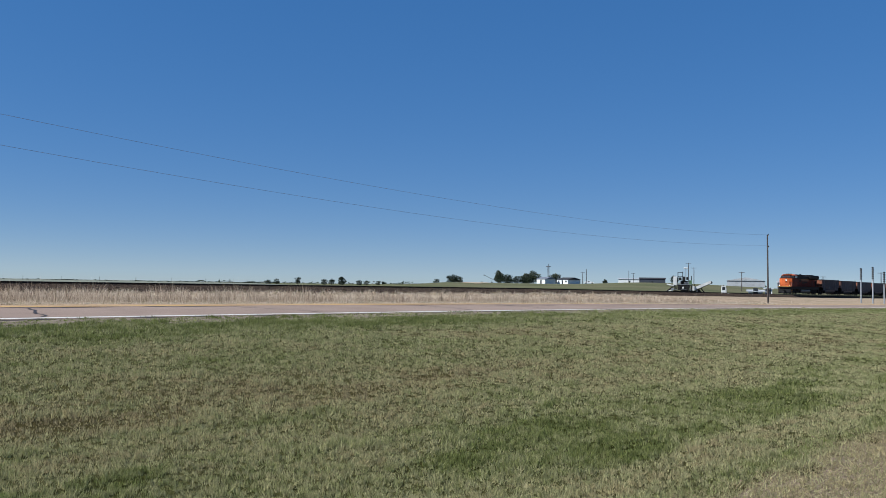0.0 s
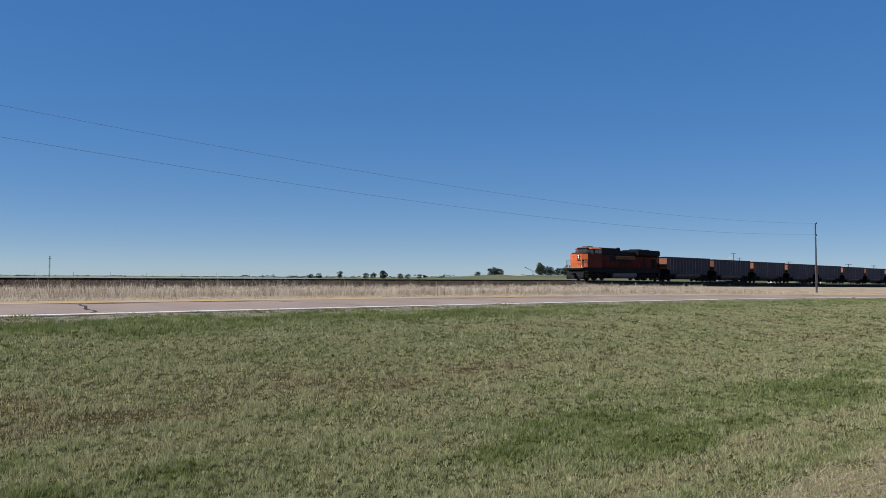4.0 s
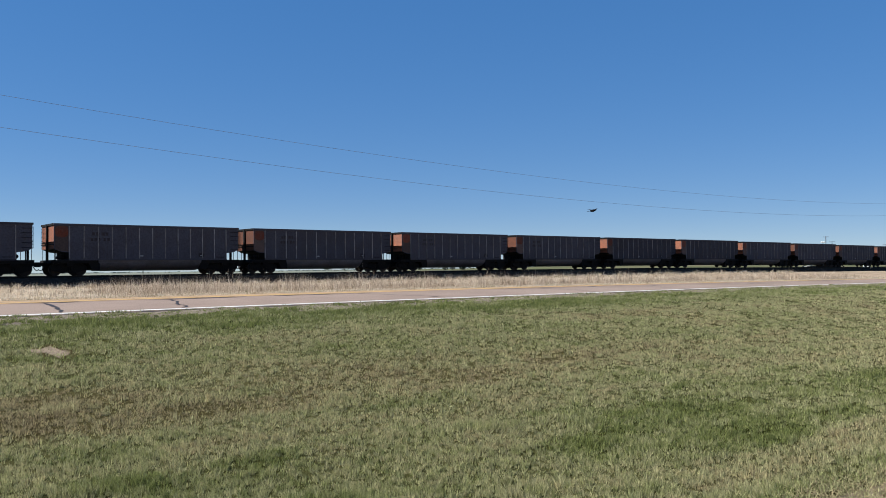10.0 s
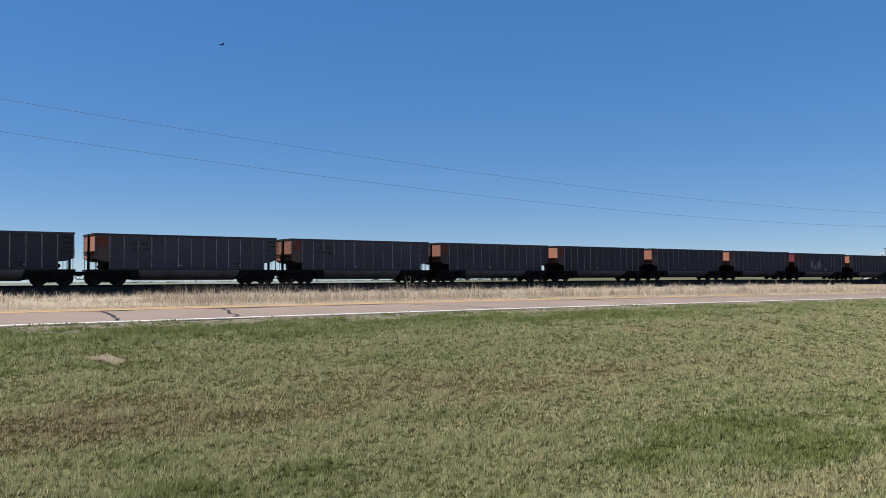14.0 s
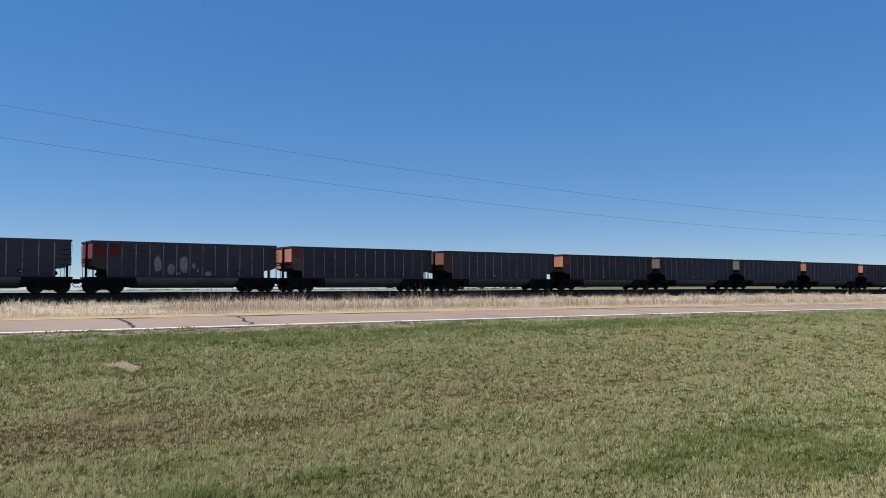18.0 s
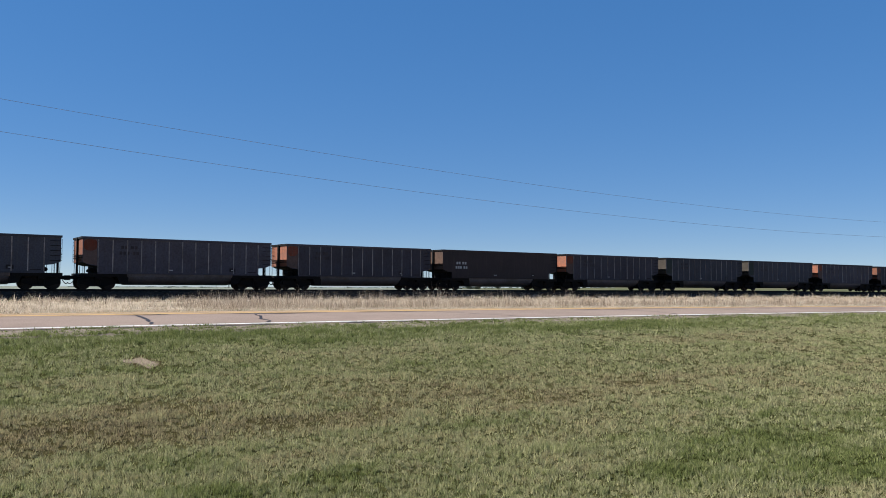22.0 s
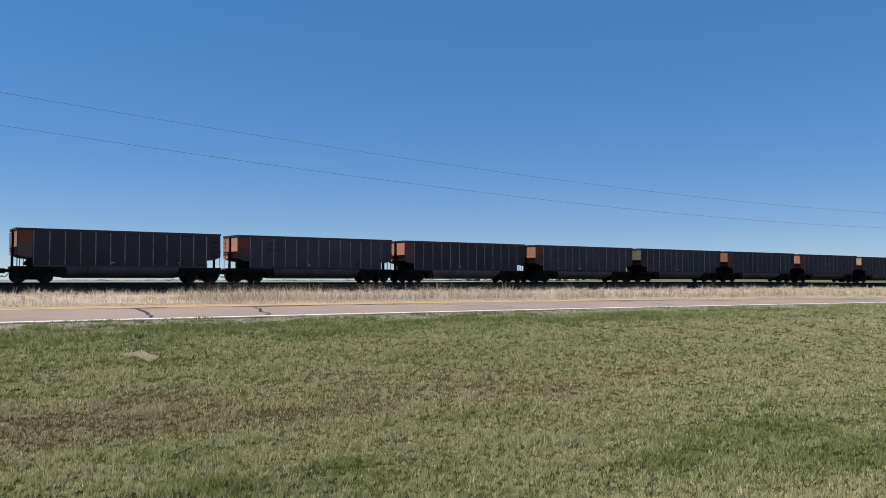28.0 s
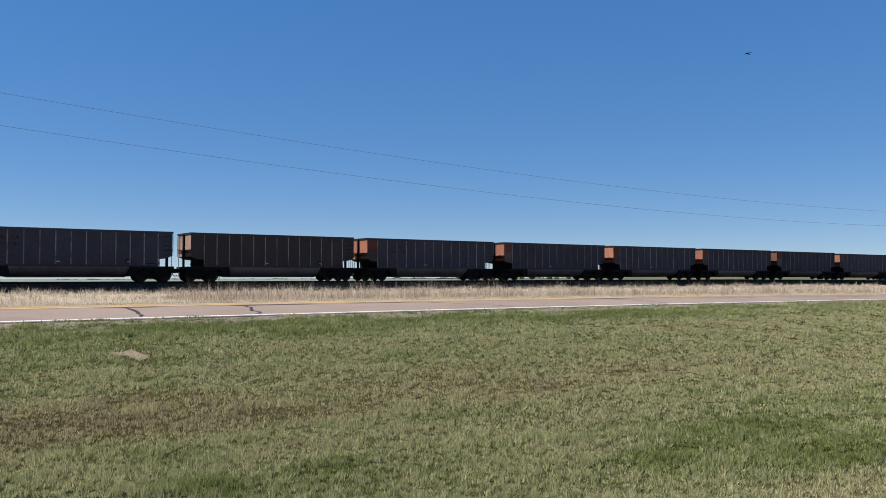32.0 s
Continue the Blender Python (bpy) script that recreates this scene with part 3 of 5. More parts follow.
dirt_apron = sheet("dirt_apron", spaced((62, 90, 2), (90, 320, 10)), spaced((26.4, 34, 0.7), (34, 62, 2)), lambda x, y: ground_z(x, y) + 0.07 - 0.3 * (1 - step01(63, 72, x + 4 * noise.noise((x * 0.2, y * 0.2, 3)) - 0.4 * (y - 26))), BARE_APRON)
tagged(dirt_apron, "bare tan dirt beside the highway, worn by turning vehicles", "ground", kind="structure")
TRACK_X = spaced((-900, -40, 60), (-40, 300, 4), (300, 900, 60))
bed = sheet("ballast_bed", TRACK_X, [TRACK_Y + o for o in (-4.6, -3.4, -2.6, -1.5, 1.5, 2.6, 3.4, 4.6)],
            lambda x, y: rail_drop(x) + RAIL_Z - 0.2 - max(0.0, abs(y - TRACK_Y) - 1.5) * 0.40 - 0.03 * noise.noise((x * 2, y * 3, 0)), BALLAST)
tagged(bed, "grey-brown crushed stone ballast bed", "ballast", kind="structure")
RAIL_SHAPE = [(-0.07, 0), (0.07, 0), (0.07, 0.012), (0.012, 0.03), (0.012, 0.125), (0.036, 0.135), (0.036, 0.165), (-0.036, 0.165), (-0.036, 0.135), (-0.012, 0.125), (-0.012, 0.03), (-0.07, 0.012)]
for side in (-1, 1):
    bm = bmesh.new()
    rings = [[bm.verts.new((x, TRACK_Y + side * 0.755 + a, RAIL_Z - 0.165 + b + rail_drop(x))) for a, b in RAIL_SHAPE] for x in TRACK_X]
    for a, b in zip(rings, rings[1:]):
        for i in range(12):
            bm.faces.new((a[i], b[i], b[(i + 1) % 12], a[(i + 1) % 12]))
    tagged(part("rail", bm, RAIL), "rusty steel running rail on ties", "rail", "running rails", kind="structure")

# ---- coal cars ----
BODY, HALF, TOP, SILL = 14.72, 1.58, 3.87, 1.20


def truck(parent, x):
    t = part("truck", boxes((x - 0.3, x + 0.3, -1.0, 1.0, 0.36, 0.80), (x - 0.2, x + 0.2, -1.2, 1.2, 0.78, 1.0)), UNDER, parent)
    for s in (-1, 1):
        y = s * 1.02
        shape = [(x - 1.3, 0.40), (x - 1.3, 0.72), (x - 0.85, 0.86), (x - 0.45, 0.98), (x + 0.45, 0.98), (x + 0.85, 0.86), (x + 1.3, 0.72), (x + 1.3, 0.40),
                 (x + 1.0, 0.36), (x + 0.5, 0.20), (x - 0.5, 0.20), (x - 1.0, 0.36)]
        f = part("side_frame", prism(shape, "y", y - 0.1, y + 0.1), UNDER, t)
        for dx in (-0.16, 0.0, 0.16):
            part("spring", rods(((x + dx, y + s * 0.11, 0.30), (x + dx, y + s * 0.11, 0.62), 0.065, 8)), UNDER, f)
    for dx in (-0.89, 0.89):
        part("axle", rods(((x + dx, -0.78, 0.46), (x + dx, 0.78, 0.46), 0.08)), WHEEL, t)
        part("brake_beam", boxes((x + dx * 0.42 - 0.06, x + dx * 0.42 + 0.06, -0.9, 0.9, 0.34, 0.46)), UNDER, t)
        for s in (-1, 1):
            bm = bmesh.new()
            add_rod(bm, (x + dx, s * 0.70, 0.457), (x + dx, s * 0.83, 0.457), 0.457, 24)
            add_rod(bm, (x + dx, s * 0.66, 0.457), (x + dx, s * 0.70, 0.457), 0.485, 24)
            add_rod(bm, (x + dx, s * 0.83, 0.457), (x + dx, s * 0.93, 0.457), 0.11, 10)
            part("wheel", bm, WHEEL, t)
    return t


def gondola(label, side_mat, end_mat, panel_mat, ribs=12, kind="plain"):
    """An empty bathtub coal gondola; local x from its left end, y across, z up from the rail."""
    car = tagged(new("coal_car"), label, "coal car", "coal cars of the passing train")
    rnd = random.Random(len(label))
    for s in (-1, 1):
        y = s * HALF
        # side sheet, cut away in an open bay under both ends
        low = [(0.0, 1.98), (0.16, 1.93), (0.34, 1.84), (0.62, 1.77), (1.06, 1.73), (1.06, SILL)]
        high = [(BODY - a, b) for a, b in low[::-1]]
        side = part("side", prism(low + high + [(BODY, TOP), (0.0, TOP)], "y", y - 0.02, y + 0.02), side_mat, car)
        if kind != "smooth":
            step = (BODY - 2.2) / ribs
            for i in range(ribs + 1):
                x = 1.08 + i * step
                part("rib", boxes((x - 0.038, x + 0.038, min(y + s * 0.02, y + s * 0.047), max(y + s * 0.02, y + s * 0.047), SILL + 0.08, TOP - 0.16)), RIB, side)
        part("top_chord", boxes((-0.04, BODY + 0.04, y - 0.07, y + 0.09 if s > 0 else y + 0.07, TOP - 0.14, TOP + 0.02), bevel=0.012), side_mat, car)
        part("side_sill", boxes((1.06, BODY - 1.06, y - 0.05, y + 0.05, SILL - 0.06, SILL + 0.04)), side_mat, car)
        if panel_mat is not None:
            face = (y + s * 0.022 - 0.003, y + s * 0.022 + 0.003)
            bay = RUSTY_BAY if end_mat is not GREY_END else side_mat
            part("end_bay", prism([(0.05, 2.0), (0.3, 1.9), (1.0, 1.78), (1.0, TOP - 0.16), (0.05, TOP - 0.16)], "y", *face), bay, car)
            if kind == "graffiti":
                part("end_panel", boxes((0.12, 0.96, face[0] + s * 0.005, face[1] + s * 0.005, 2.74, TOP - 0.2)), panel_mat, car, "dull red painted square")
            elif end_mat is GREY_END:
                part("end_panel", boxes((0.1, 1.0, face[0] + s * 0.005, face[1] + s * 0.005, 2.0, TOP - 0.2)), panel_mat, car, "dark green painted square")
            else:
                disc = []
                for a in np.linspace(0, 2 * math.pi, 37)[:-1]:
                    c, d = math.cos(a), math.sin(a)
                    reach = (abs(c) ** 4 + abs(d) ** (4 if d > 0 else 2.2)) ** -0.25 * (1 + 0.05 * rnd.random())
                    disc.append((0.54 + 0.45 * reach * c, 3.26 + 0.41 * reach * d))
                part("end_panel", prism(disc, "y", face[0] + s * 0.005, face[1] + s * 0.005), panel_mat, car, "faded painted square at the car's end, darkened as in shade")
        # rungs on the side at the right-hand end of either side, with a ladder leg below
        x0, e = (BODY, -1) if s < 0 else (0.0, 1)
        lad = [((x0 + e * 0.05, y + s * 0.08, z), (x0 + e * 0.72, y + s * 0.08, z), 0.017, 5) for z in (2.06, 2.42, 2.78, 3.14, 3.48)]
        lad += [((x0 + e * a, y + s * 0.08, z), (x0 + e * a, y + s * 0.02, z), 0.015, 5) for z in (2.06, 2.42, 2.78, 3.14, 3.48) for a in (0.05, 0.72)]
        part("ladder", rods(*lad), UNDER, car)
        for x0, e in ((0.0, 1), (BODY, -1)):
            leg = [((x0 + e * a, y, 0.62), (x0 + e * a, y, 2.0), 0.022, 5) for a in (0.05, 0.44)]
            leg += [((x0 + e * 0.05, y, z), (x0 + e * 0.44, y, z), 0.016, 5) for z in (0.64, 1.0)]
            part("step_ladder", rods(*leg), UNDER, car)
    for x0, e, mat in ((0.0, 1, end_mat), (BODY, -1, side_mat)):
        # sunward end in its own lighter paint, far end in the shade-dark side colour
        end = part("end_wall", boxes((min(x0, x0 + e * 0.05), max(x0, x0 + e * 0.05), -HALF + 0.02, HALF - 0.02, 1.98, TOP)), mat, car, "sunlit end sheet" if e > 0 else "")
        part("end_post", boxes((min(x0 - e * 0.13, x0), max(x0 - e * 0.13, x0), -0.11, 0.11, 1.1, TOP)), UNDER, end)
        for z in (2.30, 2.48):
            part("end_rail", boxes((min(x0 - e * 0.07, x0), max(x0 - e * 0.07, x0), -HALF, HALF, z, z + 0.05)), UNDER, end)
        part("end_chord", boxes((min(x0 - e * 0.08, x0), max(x0 - e * 0.08, x0), -HALF, HALF, TOP - 0.13, TOP + 0.02)), UNDER, end)
        rungs = [((x0 - e * 0.08, e * a, z), (x0 - e * 0.08, e * b, z), 0.017, 5) for z in (2.06, 2.62, 2.95, 3.28, 3.58) for a, b in ((0.95, 1.5),)]
        rungs += [((x0 - e * 0.08, e * a, 2.02), (x0 - e * 0.08, e * a, 3.62), 0.014, 5) for a in (0.95, 1.5)]
        part("end_ladder", rods(*rungs), UNDER, end)
        # bay floor and bulkhead in near-black, which paints in the bay's shade
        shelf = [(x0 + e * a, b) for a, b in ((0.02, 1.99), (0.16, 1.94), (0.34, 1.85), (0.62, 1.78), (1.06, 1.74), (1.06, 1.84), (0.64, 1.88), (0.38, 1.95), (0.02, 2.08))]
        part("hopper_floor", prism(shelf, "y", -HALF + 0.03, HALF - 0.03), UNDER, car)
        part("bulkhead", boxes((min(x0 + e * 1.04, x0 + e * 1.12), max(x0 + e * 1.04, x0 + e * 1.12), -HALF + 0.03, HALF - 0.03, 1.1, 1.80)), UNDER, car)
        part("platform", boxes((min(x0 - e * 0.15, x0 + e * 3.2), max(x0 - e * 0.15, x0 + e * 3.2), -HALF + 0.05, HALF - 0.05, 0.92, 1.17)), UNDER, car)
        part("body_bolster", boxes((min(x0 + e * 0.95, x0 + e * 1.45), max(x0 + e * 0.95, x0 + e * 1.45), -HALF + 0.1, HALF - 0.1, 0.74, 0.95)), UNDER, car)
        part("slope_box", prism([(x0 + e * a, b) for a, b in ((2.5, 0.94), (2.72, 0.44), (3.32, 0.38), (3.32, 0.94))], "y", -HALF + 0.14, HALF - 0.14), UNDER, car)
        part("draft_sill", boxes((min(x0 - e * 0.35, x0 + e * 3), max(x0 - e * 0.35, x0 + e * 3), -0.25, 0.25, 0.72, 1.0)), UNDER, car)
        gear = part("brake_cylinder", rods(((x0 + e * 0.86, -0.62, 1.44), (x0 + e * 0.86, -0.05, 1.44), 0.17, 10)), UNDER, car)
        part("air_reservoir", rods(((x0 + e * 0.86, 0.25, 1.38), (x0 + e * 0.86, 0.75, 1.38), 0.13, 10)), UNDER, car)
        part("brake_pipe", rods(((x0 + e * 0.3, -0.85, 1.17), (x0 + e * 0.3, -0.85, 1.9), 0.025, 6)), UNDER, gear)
        cp = part("coupler", boxes((min(x0 - e * 0.74, x0 - e * 0.3), max(x0 - e * 0.74, x0 - e * 0.3), -0.09, 0.09, 0.74, 0.97), (min(x0 - e * 0.78, x0 - e * 0.52), max(x0 - e * 0.78, x0 - e * 0.52), -0.19, 0.17, 0.66, 1.02), bevel=0.02), UNDER, car)
        hose = [(x0 - e * (0.3 + 0.46 * i / 6), -0.5 + 0.04 * i, 0.72 - 0.32 * math.sin(math.pi * i / 8)) for i in range(7)]
        part("brake_hose", rods(*[(a, b, 0.03, 6) for a, b in zip(hose, hose[1:])]), UNDER, cp)
        truck(car, x0 + e * 1.19)
    # the rounded tub between the trucks
    arc = [(HALF * 0.95 * math.cos(a), 1.14 + 0.82 * math.sin(a)) for a in np.linspace(math.pi, 2 * math.pi, 15)]
    part("tub", prism(arc, "x", 3.25, BODY - 3.25), TUB, car, "rounded hanging tub")
    part("centre_sill", boxes((2.0, BODY - 2.0, -0.3, 0.3, 0.95, 1.3)), UNDER, car)
    part("floor", boxes((1.1, BODY - 1.1, -HALF + 0.03, HALF - 0.03, 1.14, 1.2)), UNDER, car)
    # reporting marks as plain bars on the camera side
    y = -HALF - 0.024
    marks = MARKS if kind == "smooth" else DIM_MARKS
    sx, sz = (-1.45, -0.45) if kind == "smooth" else (-0.35, 0.08)
    for x, w, z, h in ((3.05, 0.22, 2.95, 0.24), (3.33, 0.2, 2.95, 0.24), (3.75, 0.24, 2.95, 0.24), (4.05, 0.2, 2.95, 0.24),
                       (2.95, 0.2, 2.52, 0.24), (3.22, 0.2, 2.52, 0.24), (3.49, 0.18, 2.52, 0.24), (3.9, 0.2, 2.52, 0.24), (4.17, 0.2, 2.52, 0.24)):
        part("mark", boxes((x + sx, x + sx + w, y - 0.003, y, z + sz, z + sz + h)), marks, car)
    for x, w, z, h, mt in ((BODY - 3.55, 0.5, 1.42, 0.28, BLACK_PLATE), (6.25, 0.36, 1.44, 0.08, MARKS), (BODY - 2.0, 0.7, 1.36, 0.06, BLACK_PLATE)):
        part("data_plate", boxes((x, x + w, y - 0.004, y, z, z + h)), mt, car)
    part("plate_mark", boxes((BODY - 3.42, BODY - 3.2, y - 0.007, y - 0.003, 1.5, 1.56)), MARKS, car)
    if kind == "graffiti":
        rnd = random.Random(4)
        for x, z, w, h in ((4.5, 1.55, 0.65, 1.28), (5.6, 1.3, 0.56, 0.98), (6.5, 1.4, 0.76, 1.55), (7.5, 1.84, 0.34, 0.44), (7.9, 1.57, 0.2, 0.27), (8.5, 1.3, 0.66, 0.37)):
            poly = [(x + w * (0.5 + (0.38 + 0.2 * rnd.random()) * math.cos(a)), z + h * (0.5 + (0.38 + 0.2 * rnd.random()) * math.sin(a))) for a in np.linspace(0, 2 * math.pi, 13)[:-1]]
            part("graffiti_patch", prism(poly, "y", y - 0.003, y), GRAFFITI, car, "pale sprayed paint")
        part("side_patch", boxes((1.28, 2.08, y - 0.004, y, 2.74, TOP - 0.2)), RED, car, "dull red painted square")
    return car


STYLES = {
    "orange": gondola("dusty dark-grey ribbed coal car with an orange end", STEEL, ORANGE, PANEL),
    "grey": gondola("grey ribbed coal car with a dull grey end", STEEL_PALE, GREY_END, GREEN_PANEL),
    "brown": gondola("dark brown smooth-sided coal car with white marks", BROWN_SIDE, BROWN_END, None, kind="smooth"),
    "tan": gondola("brownish ribbed coal car with a pale tan end", TAN_SIDE, TAN_END, None),
    "red": gondola("grey coal car with red panels and pale graffiti", STEEL, RED, RED, kind="graffiti"),
}
SEQUENCE = ["orange"] * 46
for i in (19, 20, 25, 26, 34):
    SEQUENCE[i] = "grey"
SEQUENCE[15], SEQUENCE[23], SEQUENCE[37] = "red", "brown", "tan"
cars, fresh = [], set(STYLES)
for style in SEQUENCE:
    if style in fresh:
        cars.append(STYLES[style])
        fresh.discard(style)
    else:
        cars.append(copy_thing(STYLES[style], Matrix()))


# ---- locomotive ----
def wheelset(parent, x, r):
    part("axle", rods(((x, -0.78, r), (x, 0.78, r), 0.09)), WHEEL, parent)
    for s in (-1, 1):
        bm = bmesh.new()
        add_rod(bm, (x, s * 0.70, r), (x, s * 0.84, r), r, 28)
        add_rod(bm, (x, s * 0.66, r), (x, s * 0.70, r), r + 0.028, 28)
        add_rod(bm, (x, s * 0.84, r), (x, s * 1.0, r), 0.13, 10)
        part("wheel", bm, WHEEL, parent)


def tube(x0, x1, y, z, inner, outer, sides=14):
    """A short open tube along x."""
    bm = bmesh.new()
    ring = [[bm.verts.new((x, y + r * math.cos(a), z + r * math.sin(a))) for a in (2 * math.pi * i / sides for i in range(sides))] for x, r in ((x0, outer), (x1, outer), (x1, inner), (x0, inner))]
    for k in range(4):
        for i in range(sides):
            j = (i + 1) % sides
            bm.faces.new((ring[k][i], ring[k][j], ring[(k + 1) % 4][j], ring[(k + 1) % 4][i]))
    return bm


def big_truck(parent, x):
    t = part("truck", boxes((x - 2.0, x + 2.0, -0.6, 0.6, 0.55, 0.85)), UNDER, parent)
    for dx in (-1.85, 0.0, 1.85):
        wheelset(t, x + dx, 0.53)
    for s in (-1, 1):
        y = s * 1.12
        shape = [(x - 2.75, 0.45), (x - 2.75, 1.0), (x - 1.5, 1.14), (x - 0.6, 1.02), (x + 0.4, 1.1), (x + 1.3, 1.14), (x + 2.75, 1.0), (x + 2.75, 0.45),
                 (x + 2.3, 0.34), (x + 1.2, 0.42), (x + 0.6, 0.32), (x - 0.6, 0.32), (x - 1.2, 0.42), (x - 2.3, 0.34)]
        part("side_frame", prism(shape, "y", y - 0.1, y + 0.1), UNDER, t)
        for dx in (-1.85, 0.0, 1.85):
            part("axle_box", boxes((x + dx - 0.2, x + dx + 0.2, min(y, y + s * 0.2), max(y, y + s * 0.2), 0.36, 0.72), bevel=0.04), UNDER, t)
        for dx in (-0.95, 0.95):
            part("brake_cylinder", rods(((x + dx - 0.22, y + s * 0.16, 1.0), (x + dx + 0.22, y + s * 0.16, 1.0), 0.11, 10)), UNDER, t)
    return t


def locomotive():
    """A six-axle road diesel; local x from its front coupler face backwards, z up from the rail."""
    L = tagged(new("locomotive"), "orange and black six-axle diesel locomotive hauling coal cars", "locomotive")
    part("frame", boxes((0.95, 21.9, -1.48, 1.48, 1.12, 1.70), bevel=0.03), LOCO_BLACK, L)
    part("walkway", boxes((0.68, 22.1, -1.53, 1.53, 1.70, 1.76)), LOCO_BLACK, L)
    # nose and pilot
    nose = bmesh.new()
    add_prism(nose, [(1.40, -0.75), (1.83, -1.47), (2.9, -1.47), (2.9, 1.47), (1.83, 1.47), (1.40, 0.75)], "z", 1.76, 3.66)
    add_prism(nose, [(1.52, -0.70), (1.93, -1.38), (2.9, -1.38), (2.9, 1.38), (1.93, 1.38), (1.52, 0.70)], "z", 3.66, 3.78)
    soften(nose, 0.03)
    n = part("low_nose", nose, LOCO_ORANGE, L, "wide orange nose")
    # thin added shell that carries the sun-brightened copy of the nose paint
    shell = [(1.38, -0.73), (1.80, -1.46), (1.825, -1.445), (1.41, -0.72), (1.41, 0.72), (1.825, 1.445), (1.80, 1.46), (1.38, 0.73)]
    face = part("nose_face", prism(shell, "z", 1.80, 3.64), SUNLIT_ORANGE, n, "bright orange sunlit front sheet")
    part("nose_door", boxes((1.355, 1.385, 0.02, 0.55, 1.9, 3.5)), SUNLIT_ORANGE, n)
    part("glare_shield", prism([(1.95, 3.77), (2.85, 3.77), (2.85, 3.9), (2.1, 3.86)], "y", -1.34, 1.34), LOCO_BLACK, n, "black anti-glare panel on the nose")
    part("headlight_box", boxes((1.30, 1.40, -0.38, -0.06, 2.98, 3.56)), LOCO_BLACK, n)
    for z in (3.12, 3.40):
        part("headlight_rim", tube(1.22, 1.31, -0.22, z, 0.10, 0.13), LOCO_BLACK, n)
        part("headlight", rods(((1.27, -0.22, z), (1.295, -0.22, z), 0.07, 12)), HEADLIGHT, n, "lit headlight")
    slant = Matrix.Translation((1.59, -1.095, 0)) @ pose(0, 0, 0, 0, 0, -60)
    for x0, x1, z0, z1 in ((-0.38, -0.06, 2.70, 2.88), (0.02, 0.34, 2.70, 2.88), (-0.36, 0.3, 2.48, 2.54)):
        bm = bmesh.new()
        add_box(bm, x0, x1, -0.012, 0.012, z0, z1, slant)
        part("nose_emblem", bm, LOCO_BLACK, face, "plain dark emblem shape")
    part("nose_emblem", prism([(-0.6, 2.70), (0.6, 2.72), (0.66, 2.82), (0.1, 2.88), (-0.56, 2.82)], "x", 1.36, 1.378), LOCO_BLACK, face, "plain dark emblem shape")
    for z in (2.2, 2.32, 3.28):
        part("nose_line", boxes((1.365, 1.38, -0.7, 0.7, z, z + 0.035)), LOCO_BLACK, face)
    part("pilot", prism([(0.72, 0.35), (0.84, 0.2), (1.4, 0.3), (1.4, 1.3), (0.95, 1.3)], "y", -1.42, 1.42, 0.02), LOCO_BLACK, L)
    plow = bmesh.new()
    for s in (-1, 1):
        vs = [plow.verts.new(p) for p in ((0.45, 0, 0.14), (0.95, s * 1.45, 0.14), (1.05, s * 1.45, 0.75), (0.72, 0, 0.75), (0.65, 0, 0.14), (1.15, s * 1.45, 0.14), (1.2, s * 1.45, 0.75), (0.9, 0, 0.75))]
        for f in ((0, 1, 2, 3), (4, 7, 6, 5), (0, 3, 7, 4), (1, 5, 6, 2), (0, 4, 5, 1), (3, 2, 6, 7)):
            plow.faces.new([vs[i] for i in f])
    part("snow_plow", plow, LOCO_BLACK, L)
    part("anticlimber", boxes((0.62, 1.2, -1.2, 1.2, 1.45, 1.72), bevel=0.03), LOCO_BLACK, L)
    part("platform_edge", boxes((0.63, 0.68, -1.5, 1.5, 1.69, 1.80)), LOCO_YELLOW, L, "yellow edge of the front platform")
    for s in (-1, 1):
        st = part("steps", boxes((1.05, 1.8, min(s * 1.35, s * 1.5), max(s * 1.35, s * 1.5), 0.4, 1.7)), LOCO_BLACK, L)
        for z in (0.45, 0.8, 1.15):
            part("tread", boxes((1.07, 1.78, min(s * 1.4, s * 1.62), max(s * 1.4, s * 1.62), z, z + 0.04)), LOCO_YELLOW, st)
        part("ditch_light_body", tube(0.66, 0.84, s * 1.1, 1.93, 0.10, 0.13), LOCO_BLACK, L)
        part("ditch_light_stem", rods(((0.77, s * 1.1, 1.75), (0.77, s * 1.1, 1.9), 0.04, 6)), LOCO_BLACK, L)
        part("ditch_light", rods(((0.80, s * 1.1, 1.93), (0.825, s * 1.1, 1.93), 0.095, 12)), HEADLIGHT, L, "lit ditch light")
        for x, z in ((0.70, 2.8), (0.98, 2.8), (21.95, 2.75)):
            part("hand_post", rods(((x, s * 1.3, 1.76), (x, s * 1.3, z), 0.03, 6)), LOCO_BLACK, L)
        part("nose_grab_rail", rods(((1.15, s * 1.4, 1.76), (1.15, s * 1.4, 2.75), 0.022, 6), ((1.15, s * 1.4, 2.75), (2.1, s * 1.4, 2.75), 0.022, 6), ((1.75, s * 1.4, 1.76), (1.75, s * 1.4, 2.75), 0.022, 6)), GALV, L)
    part("front_coupler", boxes((0.1, 1.0, -0.12, 0.12, 0.76, 0.98), (0.05, 0.35, -0.2, 0.18, 0.70, 1.0), bevel=0.02), UNDER, L)
    # cab
    low = bmesh.new()
    add_prism(low, [(2.86, -1.49), (5.4, -1.49), (5.4, 1.49), (2.86, 1.49)], "z", 1.765, 3.60)
    soften(low, 0.03)
    cab = part("cab", low, LOCO_ORANGE, L, "orange crew cab")
    up = bmesh.new()
